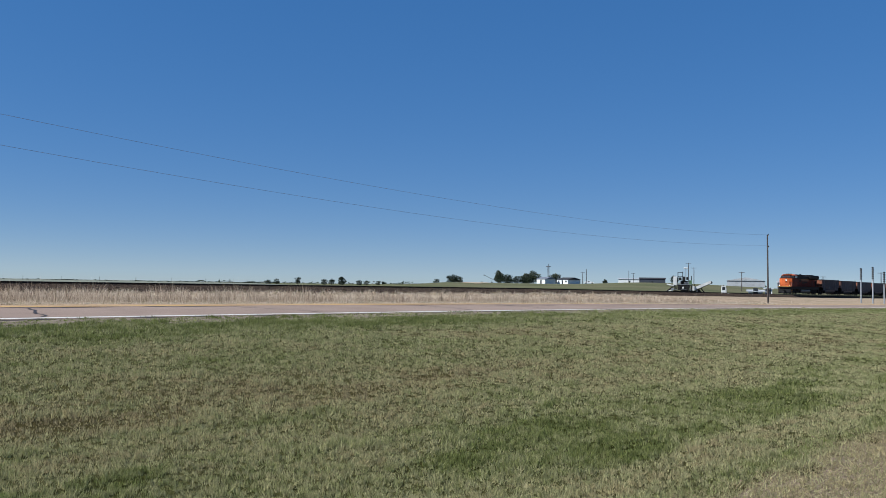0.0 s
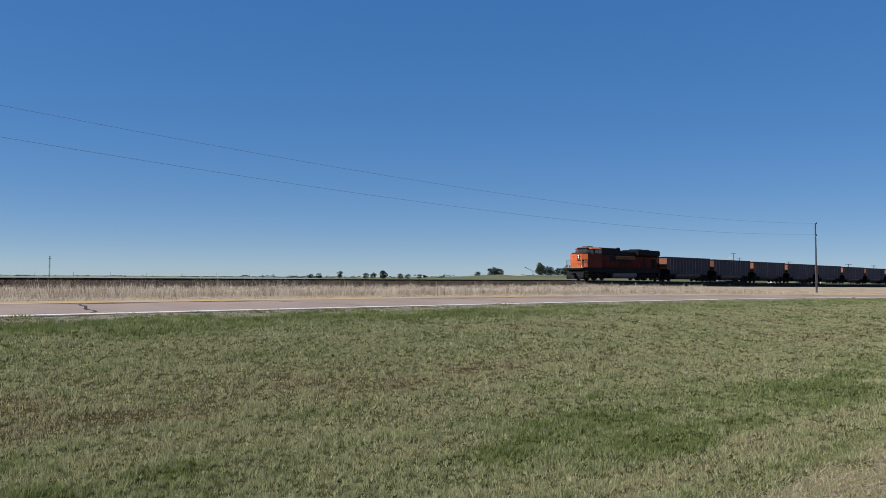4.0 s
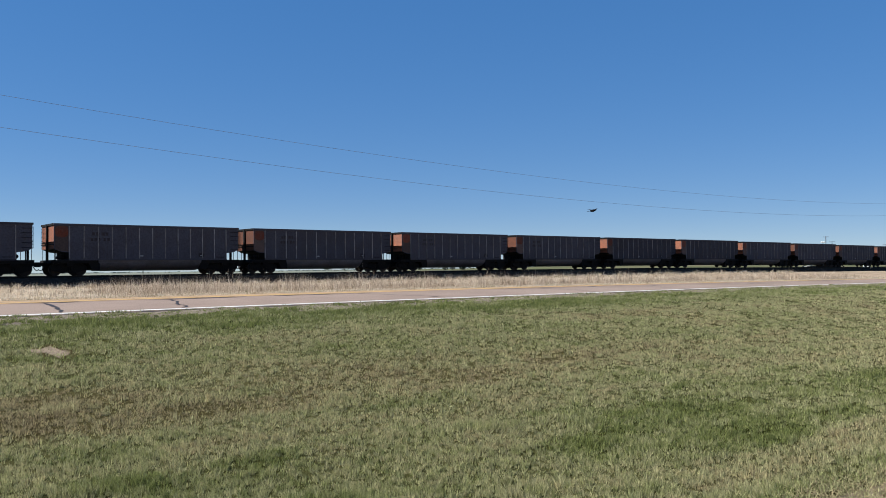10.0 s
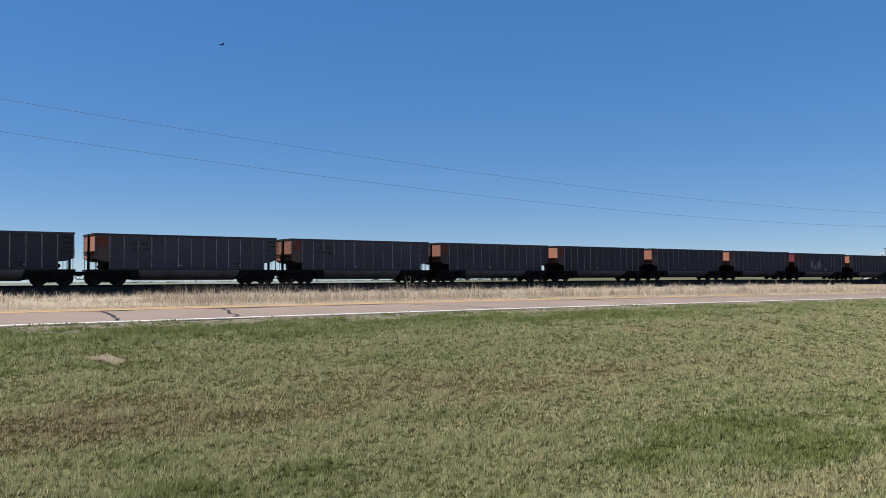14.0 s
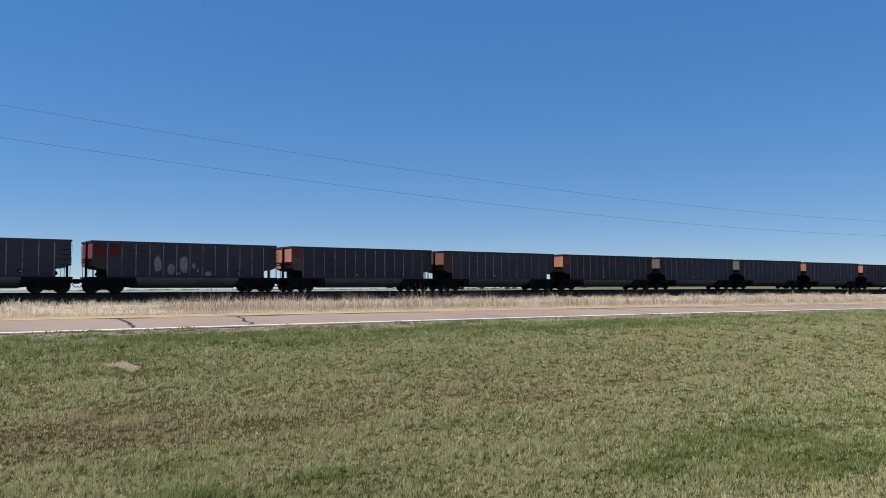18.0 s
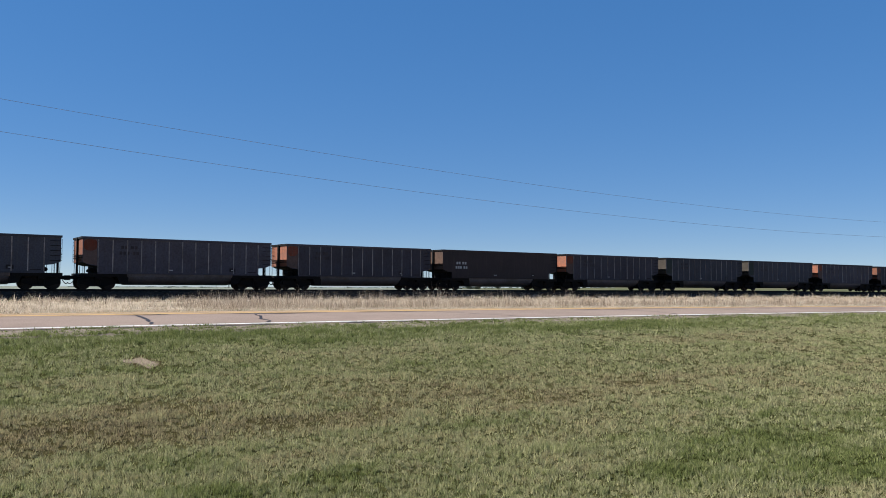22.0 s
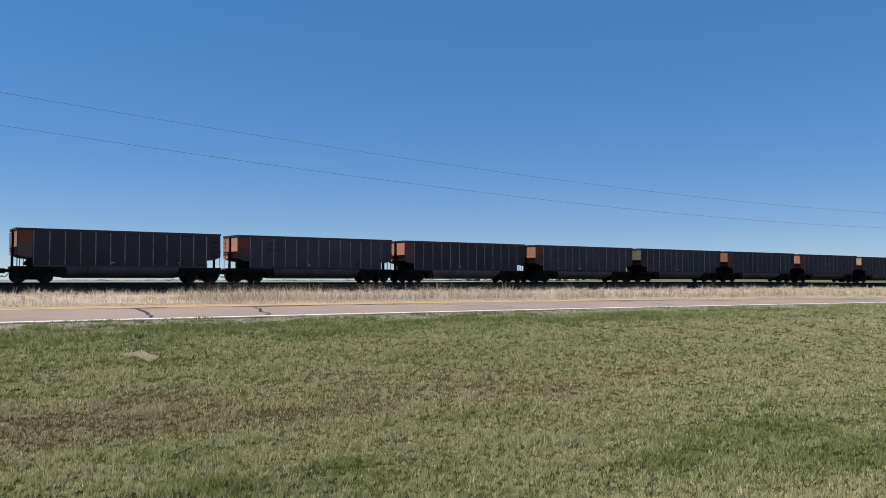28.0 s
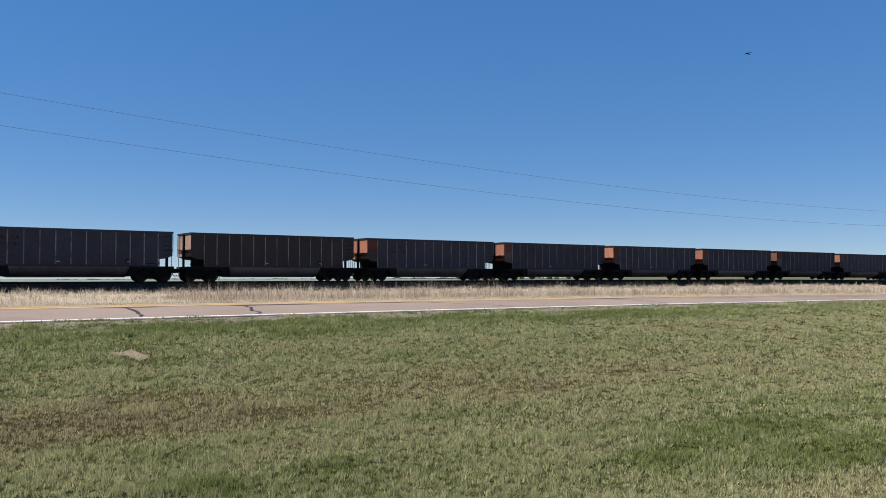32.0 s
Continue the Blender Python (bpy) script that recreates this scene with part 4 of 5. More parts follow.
    add_prism(up, [(2.7, -0.72), (3.3, -1.49), (5.4, -1.49), (5.4, 1.49), (3.3, 1.49), (2.7, 0.72)], "z", 3.60, 4.40)
    soften(up, 0.03)
    part("cab_top", up, LOCO_ORANGE, cab)
    roof = bmesh.new()
    add_prism(roof, [(-1.52, 4.36), (1.52, 4.36), (1.46, 4.43), (0.95, 4.65), (0.5, 4.70), (-0.5, 4.70), (-0.95, 4.65), (-1.46, 4.43)], "x", 2.9, 5.42)
    soften(roof, 0.03)
    # the roof takes the sun-brightened copy of the cab's orange
    part("cab_roof", roof, SUNLIT_ORANGE, cab, "sunlit orange cab roof")
    part("roof_box", boxes((3.4, 4.6, -0.5, 0.5, 4.68, 4.80), bevel=0.03), LOCO_BLACK, cab)
    part("number_board", boxes((2.62, 3.0, -0.9, 0.9, 4.40, 4.60), bevel=0.03), LOCO_BLACK, cab, "dark board over the windscreen")
    for s in (-1, 1):
        part("windscreen", boxes((2.685, 2.70, min(s * 0.06, s * 0.68), max(s * 0.06, s * 0.68), 3.74, 4.30)), GLASS, cab)
        corner = Matrix.Translation((3.0, s * 1.11, 4.02)) @ pose(0, 0, 0, 0, 0, s * 52.4)
        bm = bmesh.new()
        add_box(bm, -0.40, 0.40, -0.016, 0.016, -0.28, 0.28, corner)
        part("corner_window", bm, GLASS, cab)
        for i in range(4):
            x = 3.58 + i * 0.42
            part("side_window", boxes((x, x + 0.37, s * 1.506 - 0.008, s * 1.506 + 0.008, 3.80, 4.28)), GLASS, cab)
        part("window_frame", boxes((3.48, 5.3, s * 1.502 - 0.006, s * 1.502 + 0.006, 4.28, 4.34), (3.48, 5.3, s * 1.502 - 0.006, s * 1.502 + 0.006, 3.74, 3.80), (3.48, 3.54, s * 1.502 - 0.006, s * 1.502 + 0.006, 3.74, 4.34), (5.24, 5.3, s * 1.502 - 0.006, s * 1.502 + 0.006, 3.74, 4.34)), LOCO_BLACK, cab)
        for i in range(4):
            part("number_bar", boxes((3.35 + i * 0.34, 3.6 + i * 0.34, s * 1.503 - 0.004, s * 1.503 + 0.004, 2.95, 3.28)), DARK_RED, cab)
        part("mirror", boxes((3.36, 3.44, s * 1.53 - 0.02, s * 1.53 + 0.14, 3.85, 4.2)), LOCO_BLACK, cab)
    # hoods
    # hood orange is darker than the nose: shade in the colour, plus grime
    hood = part("long_hood", boxes((5.4, 21.85, -0.98, 0.98, 1.76, 3.62), bevel=0.02), HOOD_ORANGE, L, "grimy orange engine hood, darkened as in shade")
    part("upper_hood", prism([(5.4, 3.62), (11.3, 3.62), (11.3, 4.3), (10.9, 4.62), (10.7, 4.68), (5.4, 4.68)], "y", -1.02, 1.02, 0.05), LOCO_BLACK, L)
    part("middle_hood", prism([(-1.0, 3.62), (1.0, 3.62), (1.0, 4.15), (0.8, 4.32), (-0.8, 4.32), (-1.0, 4.15)], "x", 11.2, 15.5, 0.03), LOCO_BLACK, L)
    part("radiator", prism([(-1.0, 3.55), (1.0, 3.55), (1.5, 3.85), (1.5, 4.45), (1.3, 4.62), (-1.3, 4.62), (-1.5, 4.45), (-1.5, 3.85)], "x", 15.4, 21.9, 0.04), LOCO_BLACK, L, "flared black radiator section")
    for x in (16.3, 18.6):
        part("radiator_fan", rods(((x + 0.7, 0, 4.6), (x + 0.7, 0, 4.74), 0.95, 20)), LOCO_BLACK, L)
    part("exhaust_stack", boxes((12.9, 14.2, -0.35, 0.35, 4.30, 4.42), bevel=0.03), LOCO_BLACK, L)
    part("horn", rods(((12.0, 0, 4.3), (12.0, 0, 4.75), 0.09, 8), ((11.7, 0.0, 4.78), (12.4, 0.0, 4.78), 0.09, 8), ((11.6, -0.1, 4.66), (12.35, -0.1, 4.66), 0.05, 8, 0.09), ((11.65, 0.1, 4.60), (12.45, 0.1, 4.60), 0.04, 8, 0.08), ((12.0, -0.12, 4.6), (12.0, 0.12, 4.7), 0.04, 6)), LOCO_BLACK, L)
    for s in (-1, 1):
        y0 = s * 0.985
        for name, x, w, z, h, mt in (("intake_grille", 5.9, 2.1, 3.02, 0.26, DARK_RED), ("intake_grille", 5.9, 2.1, 2.32, 0.22, DARK_RED), ("dark_panel", 8.3, 1.45, 2.82, 0.74, LOCO_BLACK),
                                     ("ochre_band", 9.9, 5.4, 3.12, 0.40, BAND), ("yellow_line", 8.3, 7.0, 3.53, 0.05, LOCO_YELLOW), ("side_vent", 17.7, 0.62, 2.0, 1.3, LOCO_BLACK), ("radiator_grille", 20.1, 1.35, 1.95, 1.35, LOCO_BLACK),
                                     ("yellow_patch", 20.1, 1.5, 3.34, 0.2, BAND)):
            g = part(name, boxes((x, x + w, y0 - 0.012, y0 + 0.012, z, z + h)), mt, hood)
            if "grille" in name:
                for k in range(int(w / 0.22)):
                    part("slat", boxes((x + 0.04 + k * 0.22, x + 0.16 + k * 0.22, y0 - 0.03, y0 + 0.03, z + 0.03, z + h - 0.03)), mt, g)
        for k in range(12):
            x = 10.0 + k * 0.62
            part("hood_door", boxes((x, x + 0.58, y0 - 0.008, y0 + 0.008, 1.9, 3.3)), HOOD_ORANGE, hood)
        # plain dark shapes in place of the painted emblem
        for x, w, zz in ((10.3, 0.95, 0.0), (11.35, 1.0, 0.0), (12.45, 0.8, 0.0), (13.35, 0.9, 0.0)):
            part("emblem_bar", prism([(x, 2.66 + zz), (x + w * 0.9, 2.70 + zz), (x + w + 0.18, 3.02), (x + w * 0.6, 3.08), (x + 0.2, 3.04), (x + 0.16, 2.92)], "y", y0 + s * 0.008, y0 + s * 0.016), LOCO_BLACK, hood)
        part("emblem_swoosh", prism([(10.0, 2.50), (12.9, 2.50), (12.6, 2.58), (10.1, 2.62)], "y", y0 + s * 0.008, y0 + s * 0.016), LOCO_BLACK, hood)
        for k in range(11):
            x = 5.8 + k * 1.5
            part("rail_post", rods(((x, s * 1.47, 1.76), (x, s * 1.47, 2.72), 0.02, 6)), LOCO_BLACK, L)
        part("hand_rail", rods(((5.5, s * 1.47, 2.72), (21.7, s * 1.47, 2.72), 0.022, 6)), LOCO_BLACK, L)
        tank = [(s * 0.3, 0.27), (s * 0.95, 0.29), (s * 1.22, 0.38), (s * 1.38, 0.54), (s * 1.45, 0.76), (s * 1.42, 0.95), (s * 1.3, 1.08), (s * 0.3, 1.08)]
        part("fuel_tank", prism(tank, "x", 8.5, 15.1, 0.03), GREY_TANK, L, "dull grey fuel tank")
        part("battery_box", boxes((7.75, 8.47, min(s * 0.3, s * 1.4), max(s * 0.3, s * 1.4), 0.34, 1.13), bevel=0.03), LOCO_BLACK, L)
        part("air_tank", rods(((6.3, s * 1.25, 1.0), (7.7, s * 1.25, 1.0), 0.17, 12)), LOCO_BLACK, L)
        part("rear_steps", boxes((21.3, 22.0, min(s * 1.35, s * 1.5), max(s * 1.35, s * 1.5), 0.45, 1.7)), LOCO_BLACK, L)
    part("rear_coupler", boxes((21.8, 22.85, -0.12, 0.12, 0.76, 0.98), (22.6, 22.95, -0.2, 0.18, 0.70, 1.0), bevel=0.02), UNDER, L)
    part("rear_pilot", boxes((21.9, 22.12, -1.4, 1.4, 0.5, 1.7)), LOCO_BLACK, L)
    big_truck(L, 4.6)
    big_truck(L, 18.6)
    # the body is a little shorter than its drawing
    for ob in L.children_recursive:
        for v in ob.data.vertices:
            v.co.x = 22.0 - (22.0 - v.co.x) * 0.987
    return L


loco = locomotive()


# ---- road wear ----
def crack(points, width, seed):
    rnd = random.Random(seed)
    fine = []
    for (xa, ya), (xb, yb) in zip(points, points[1:]):
        n = max(2, int(math.hypot(xb - xa, yb - ya) / 0.22))
        fine += [(xa + (xb - xa) * i / n + rnd.uniform(-0.03, 0.03), ya + (yb - ya) * i / n + rnd.uniform(-0.02, 0.02)) for i in range(n)]
    fine.append(points[-1])
    bm = bmesh.new()
    last = None
    for k, (x, y) in enumerate(fine):
        (xa, ya), (xb, yb) = fine[max(0, k - 1)], fine[min(len(fine) - 1, k + 1)]
        far = max(1e-6, math.hypot(xb - xa, yb - ya))
        w = width * rnd.uniform(0.5, 1.6) * (0.35 if k in (0, len(fine) - 1) else 1)
        dx, dy = -(yb - ya) / far * w, (xb - xa) / far * w
        pair = [bm.verts.new((x + d * dx, y + d * dy, road_z(x + d * dx, y + d * dy) + 0.006)) for d in (-1, 1)]
        if last:
            bm.faces.new((last[0], last[1], pair[1], pair[0]))
        last = pair
    ob = part("road_crack", bm, TAR)
    tagged(ob, "dark tar-filled crack in the road", "road crack", kind="structure")


crack([(6.62, 15.72), (6.9, 16.2), (6.95, 16.9), (7.25, 17.5), (7.45, 18.5)], 0.035, 1)
crack([(7.0, 18.85), (7.45, 18.5), (8.3, 18.55), (9.4, 18.5)], 0.06, 2)
crack([(4.35, 15.75), (4.5, 16.3), (4.6, 17.0), (4.72, 17.8), (4.78, 18.6)], 0.032, 3)
crack([(4.4, 18.8), (4.78, 18.6), (5.5, 18.62)], 0.05, 5)
crack([(12.6, 18.5), (12.9, 17.9), (13.2, 17.2), (13.5, 16.5), (13.6, 15.9)], 0.03, 4)
crack([(10.2, 18.6), (11.6, 18.5), (12.6, 18.5)], 0.045, 6)
for i, x in enumerate((19.5, 24.0, 31.0, 39.0, 48.0, 60.0)):
    crack([(x, 15.7 + 0.4 * (i % 2)), (x + 0.4, 17.0), (x + 0.2, 18.8)], 0.03, 10 + i)
    crack([(x - 1.6, 18.55), (x + 0.2, 18.5 - 0.5 * (i % 3)), (x + 3.4, 18.4 - 0.5 * (i % 3))], 0.04, 20 + i)

# ---- pole line ----
def line_points(a, b, sag, n=40):
    a, b = Vector(a), Vector(b)
    return [a.lerp(b, i / n) - Vector((0, 0, 4 * sag * (i / n) * (1 - i / n))) for i in range(n + 1)]


POLE_A, POLE_B = (112.6, 40.05, 9.14), (-23.65, 44.0, 12.77)
for name, (px, py, pz) in (("a", POLE_A), ("b", POLE_B)):
    g = ground_z(px, py)
    p = tagged(new("utility_pole"), "weathered grey timber utility pole, slightly leaning", "utility pole", "roadside utility poles")
    p.matrix_basis = pose(px, py, g - 0.3)
    top = pz - g + 0.3
    part("pole", rods(((0.28, 0, 0), (0, 0, top + 0.05), 0.125, 14, 0.08)), POLE_WOOD, p)
    for dz in (0.0, 1.6):
        arm = part("bracket", rods(((0, 0, top - dz - 0.25), (0, -0.16, top - dz - 0.05), 0.03, 6)), GALV, p)
        part("insulator", rods(((0, -0.16, top - dz - 0.06), (0, -0.16, top - dz + 0.06), 0.06, 10), ((0, -0.16, top - dz + 0.06), (0, -0.16, top - dz + 0.14), 0.045, 10)), DARK_PANE, arm)
    part("ground_wire", rods(((0.26, -0.15, 0.3), (0.1, -0.13, top - 2), 0.008, 4)), GALV, p)
for d0, d1 in ((0.0, 0.0), (1.42, 1.57)):
    pts = line_points((POLE_A[0], POLE_A[1] - 0.16, POLE_A[2] - d0), (POLE_B[0], POLE_B[1] - 0.16, POLE_B[2] - d1), 2.53)
    bm = bmesh.new()
    rings = [[bm.verts.new(p + Vector((0, 0.0085 * math.cos(a), 0.0085 * math.sin(a)))) for a in (0, 1.571, 3.142, 4.712)] for p in pts]
    for a, b in zip(rings, rings[1:]):
        for i in range(4):
            bm.faces.new((a[i], a[(i + 1) % 4], b[(i + 1) % 4], b[i]))
    w = part("overhead_wire", bm, WIRE)
    tagged(w, "thin overhead wire sagging between utility poles", "overhead wire", "overhead wires")


# ---- far side: things beyond and along the railway ----
def bearing(deg, r, lift=0.0):
    x, y = r * math.sin(radians(deg + 0.5)), r * math.cos(radians(deg + 0.5))
    return x, y, ground_z(x, y) + lift


def leaf_cloud(rng, blobs, count, size):
    """Small three-cornered leaf clumps scattered in uneven blobs."""
    pts = []
    w = np.array([b[3] * b[4] * b[5] for b in blobs])
    pick = rng.choice(len(blobs), count, p=w / w.sum())
    for k in pick:
        cx, cy, cz, rx, ry, rz = blobs[k]
        d = rng.normal(size=3)
        d *= (rng.uniform(0.35, 1.0) ** 0.5) / np.linalg.norm(d)
        pts.append((cx + d[0] * rx, cy + d[1] * ry, cz + d[2] * rz))
    pts = np.array(pts)
    v = (pts[:, None, :] + rng.normal(0, size, (count, 3, 3))).reshape(-1, 3)
    return v.tolist(), np.arange(3 * count).reshape(-1, 3).tolist()


def tree(label, deg, r, h, w, leaf, seed, count=900, low=0.15):
    rng = np.random.default_rng(seed)
    t = tagged(new("tree"), label, "tree", "trees on the far prairie")
    x, y, z = bearing(deg, r, -0.1)
    t.matrix_basis = pose(x, y, z, 0, 0, float(rng.uniform(0, 360)))
    limbs = [((0, 0, 0), (0.05 * w, 0.03 * w, h * 0.55), 0.035 * h, 8, 0.018 * h)]
    blobs = []
    for k in range(6):
        a, u = 2 * math.pi * k / 6 + rng.uniform(-0.4, 0.4), rng.uniform(0.45, 0.9)
        tip = (0.36 * w * u * math.cos(a), 0.36 * w * u * math.sin(a), h * rng.uniform(low + 0.3, 0.82))
        limbs.append(((0.03 * w, 0.02 * w, h * rng.uniform(0.25, 0.5)), tip, 0.014 * h, 6, 0.006 * h))
        blobs.append((*tip, w * rng.uniform(0.16, 0.26), w * rng.uniform(0.16, 0.26), h * rng.uniform(0.13, 0.22)))
    blobs.append((0, 0, h * 0.78, w * 0.22, w * 0.22, h * 0.21))
    blobs.append((0, 0, h * (low + 0.28), w * 0.36, w * 0.36, h * 0.24))
    part("trunk", rods(*limbs), BARK, t)
    me = bpy.data.meshes.new("crown")
    v, f = leaf_cloud(rng, blobs, count, 0.035 * h + 0.06)
    me.from_pydata(v, [], f)
    me.materials.append(leaf)
    part("crown", me, leaf, t)
    return t


for deg, r, h, w, leaf, low in ((36.3, 640, 3.6, 7, LEAF_DARK, 0.0), (36.9, 640, 4.2, 6, LEAF_DARK, 0.0), (38.3, 620, 5.8, 5.5, LEAF_DARK, 0.05), (40.1, 660, 4.8, 7, LEAF_DARK, 0), (40.6, 660, 5.2, 6, LEAF_DARK, 0),
                                (41.3, 640, 6.6, 7.5, LEAF_DARK, 0), (42.5, 660, 4.4, 7, LEAF_DARK, 0), (43.0, 680, 4.0, 6, LEAF_LIGHT, 0), (43.8, 680, 3.8, 5, LEAF_LIGHT, 0), (48.8, 520, 4.6, 5.5, LEAF_DARK, 0),
                                (49.2, 520, 5.2, 5, LEAF_DARK, 0), (49.5, 525, 4.4, 5, LEAF_DARK, 0), (47.9, 540, 3.0, 5, LEAF_DARK, 0), (52.2, 470, 7.6, 6.5, LEAF_LIGHT, 0.05), (52.35, 455, 5.6, 7, LEAF_DARK, 0), (52.75, 452, 5.4, 7, LEAF_DARK, 0),
                                (53.0, 455, 4.8, 7, LEAF_DARK, 0), (53.5, 458, 4.4, 6, LEAF_DARK, 0), (53.9, 460, 4.2, 6, LEAF_DARK, 0), (54.3, 450, 4.6, 6, LEAF_DARK, 0), (49.05, 515, 5.4, 6, LEAF_DARK, 0), (54.6, 480, 8.0, 11, LEAF_LIGHT, 0.05), (54.1, 475, 6.0, 7, LEAF_LIGHT, 0),
                                (56.1, 500, 6.6, 9, LEAF_LIGHT, 0.05), (59.5, 470, 2.6, 3.4, LEAF_DARK, 0), (64.1, 430, 4.0, 5, LEAF_DARK, 0)):
    tree("dark dense windbreak tree on the prairie" if leaf is LEAF_DARK else "grey-green broad prairie tree", deg, r, h, w, leaf, int(deg * 10), 700 if h < 6 else 1300, low)

# a thin dark line of scrub along the horizon
rng = np.random.default_rng(8)
verts, faces = [], []
for k in range(330):
    deg = rng.uniform(30, 80) if k < 220 else rng.uniform(10, 37)
    r = rng.uniform(850, 1500)
    x, y, z = bearing(deg, r)
    h, w = (rng.uniform(0.8, 3.0) if k < 220 else rng.uniform(0.5, 1.5)) * (1.4 if rng.random() < 0.1 else 1), rng.uniform(2, 9) if k < 220 else rng.uniform(4, 12)
    for j in range(6):
        c = np.array((x, y, z)) + rng.normal(0, 1, 3) * (w / 2, w / 2, 0) + (0, 0, h * 0.5)
        i = len(verts)
        verts += (c + rng.normal(0, 1, (3, 3)) * (w / 3, w / 3, h * 0.35)).tolist()
        faces.append((i, i + 1, i + 2))
me = bpy.data.meshes.new("horizon_scrub")
me.from_pydata(verts, [], faces)
me.materials.append(LEAF_DARK)
tagged(new("horizon_scrub", me), "dark scattered scrub along the flat horizon", "scrub", kind="stuff")


def house(label, deg, r, length, depth, wall_h, roof_h, wall, roof, windows=3, turn=0.0):
    hs = tagged(new("house"), label, "house", "houses beyond the railway")
    x, y, z = bearing(deg, r, -0.15)
    hs.matrix_basis = pose(x, y, z, 0, 0, -deg + turn)
    a, d = length / 2, depth / 2
    part("wall", boxes((-a, a, -d, d, 0, wall_h)), wall, hs)
    part("roof", prism([(-d - 0.4, wall_h), (d + 0.4, wall_h), (0, wall_h + roof_h)], "x", -a - 0.4, a + 0.4), roof, hs)
    part("door", boxes((-0.5, 0.5, -d - 0.04, -d, 0.2, 2.2)), DARK_PANE, hs)
    for k in range(windows):
        wx = -a + (k + 0.5) * length / windows
        if abs(wx) < 0.9:
            continue
        wd = part("window", boxes((wx - 0.6, wx + 0.6, -d - 0.05, -d, 1.0, 2.1)), WHITE_WALL, hs)
        part("pane", boxes((wx - 0.5, wx + 0.5, -d - 0.07, -d - 0.05, 1.1, 2.0)), DARK_PANE, wd)
    return hs


house("small white-sided farm building with a grey roof", 55.5, 445, 5.8, 8.6, 2.7, 1.1, WHITE_WALL, GREY_WALL, 1, -40)
house("white farmhouse with a dark roof", 57.05, 450, 7.6, 10.6, 2.6, 1.2, WHITE_WALL, DARK_ROOF, 3, -40)
house("long low white metal building", 61.15, 560, 14.5, 12, 3.2, 0.7, WHITE_WALL, PALE_ROOF, 0)
house("long low dark metal building", 62.65, 560, 16.5, 14, 3.6, 0.9, DARK_SIDING, DARK_ROOF, 0)
house("large pale metal barn with a shallow gable", 68.6, 440, 16.0, 17.5, 3.1, 1.7, PALE_ROOF, PALE_ROOF, 3, 90)
house("dark open-fronted shed beside the pale barn", 71.2, 425, 10.0, 10, 3.4, 0.8, GREY_WALL, PALE_ROOF, 2)
house("small white trackside hut", 69.2, 205, 3.2, 2.4, 1.4, 0.45, WHITE_WALL, PALE_ROOF, 0)
house("small pale trackside equipment cabinet", 70.0, 205, 1.5, 1.5, 2.0, 0.2, WHITE_WALL, PALE_ROOF, 0)


def far_pole(label, deg, r, h, arms):
    p = tagged(new("far_pole"), label, "utility pole", "distant poles")
    x, y, z = bearing(deg, r, -0.2)
    p.matrix_basis = pose(x, y, z, 0, 0, -deg)
    part("pole", rods(((0, 0, 0), (0, 0, h), 0.17, 8, 0.12)), POLE_WOOD, p)
    for k in range(arms):
        part("crossarm", boxes((-1.1, 1.1, -0.07, 0.07, h - 0.3 - 0.6 * k, h - 0.15 - 0.6 * k)), POLE_WOOD, p)


for deg, r, h, arms in ((58.0, 430, 6.4, 1), (58.25, 400, 7.2, 0), (61.1, 520, 8.0, 0), (61.4, 500, 6.2, 1), (65.0, 380, 9.6, 1), (65.35, 400, 7.8, 1), (68.35, 330, 7.6, 1), (76.45, 330, 9.5, 1), (71.8, 360, 8.0, 1), (73.2, 360, 8.0, 1),
                        (19.0, 900, 4.4, 0), (21.2, 900, 4.4, 0), (23.4, 900, 4.4, 0), (25.6, 900, 4.4, 0), (27.8, 900, 4.4, 0), (30.0, 900, 4.4, 0), (32.2, 900, 4.4, 0)):
    far_pole("distant weathered power pole", deg, r, h, arms)

# slim grain auger leaning up beside the windbreak
auger = tagged(new("grain_auger"), "slim grey grain auger raised on its undercarriage", "auger")
x, y, z = bearing(51.6, 470, -0.05)
auger.matrix_basis = pose(x, y, z, 0, 0, -51.6)
part("tube", rods(((-2.6, 0, 4.3), (5.2, 0, 0.5), 0.10, 8)), POLE_WOOD, auger)
part("spout", rods(((-2.6, 0, 4.3), (-3.2, 0, 4.75), 0.12, 8, 0.2), ((-3.2, 0, 4.75), (-3.5, 0, 4.1), 0.16, 8)), POLE_WOOD, auger)
part("axle_frame", rods(((1.2, -0.9, 0.4), (0.4, 0, 2.8), 0.05, 6), ((1.2, 0.9, 0.4), (0.4, 0, 2.8), 0.06, 6)), POLE_WOOD, auger)
for sy in (-0.95, 0.95):
    part("wheel", rods(((1.2, sy - 0.1, 0.4), (1.2, sy + 0.1, 0.4), 0.4, 14)), MACHINE_DARK, auger)

# lattice mast behind the farm, and a thin radio mast
for deg, r, h, w in ((55.65, 560, 12.5, 0.9), (19.82, 620, 13.0, 0.5)):
    m = tagged(new("lattice_mast"), "slender grey lattice mast with a wider head", "mast", "distant masts")
    x, y, z = bearing(deg, r, -0.2)
    m.matrix_basis = pose(x, y, z)
    bm = bmesh.new()
    for i in range(int(h)):
        for sx, sy in ((1, 1), (1, -1), (-1, -1), (-1, 1)):
            add_rod(bm, (sx * w / 2, sy * w / 2, i), (sx * w / 2, sy * w / 2, i + 1), 0.07, 4)
            add_rod(bm, (sx * w / 2, sy * w / 2, i), (-sy * w / 2, sx * w / 2, i + 1), 0.02, 4)
    part("lattice", bm, POLE_WOOD, m)
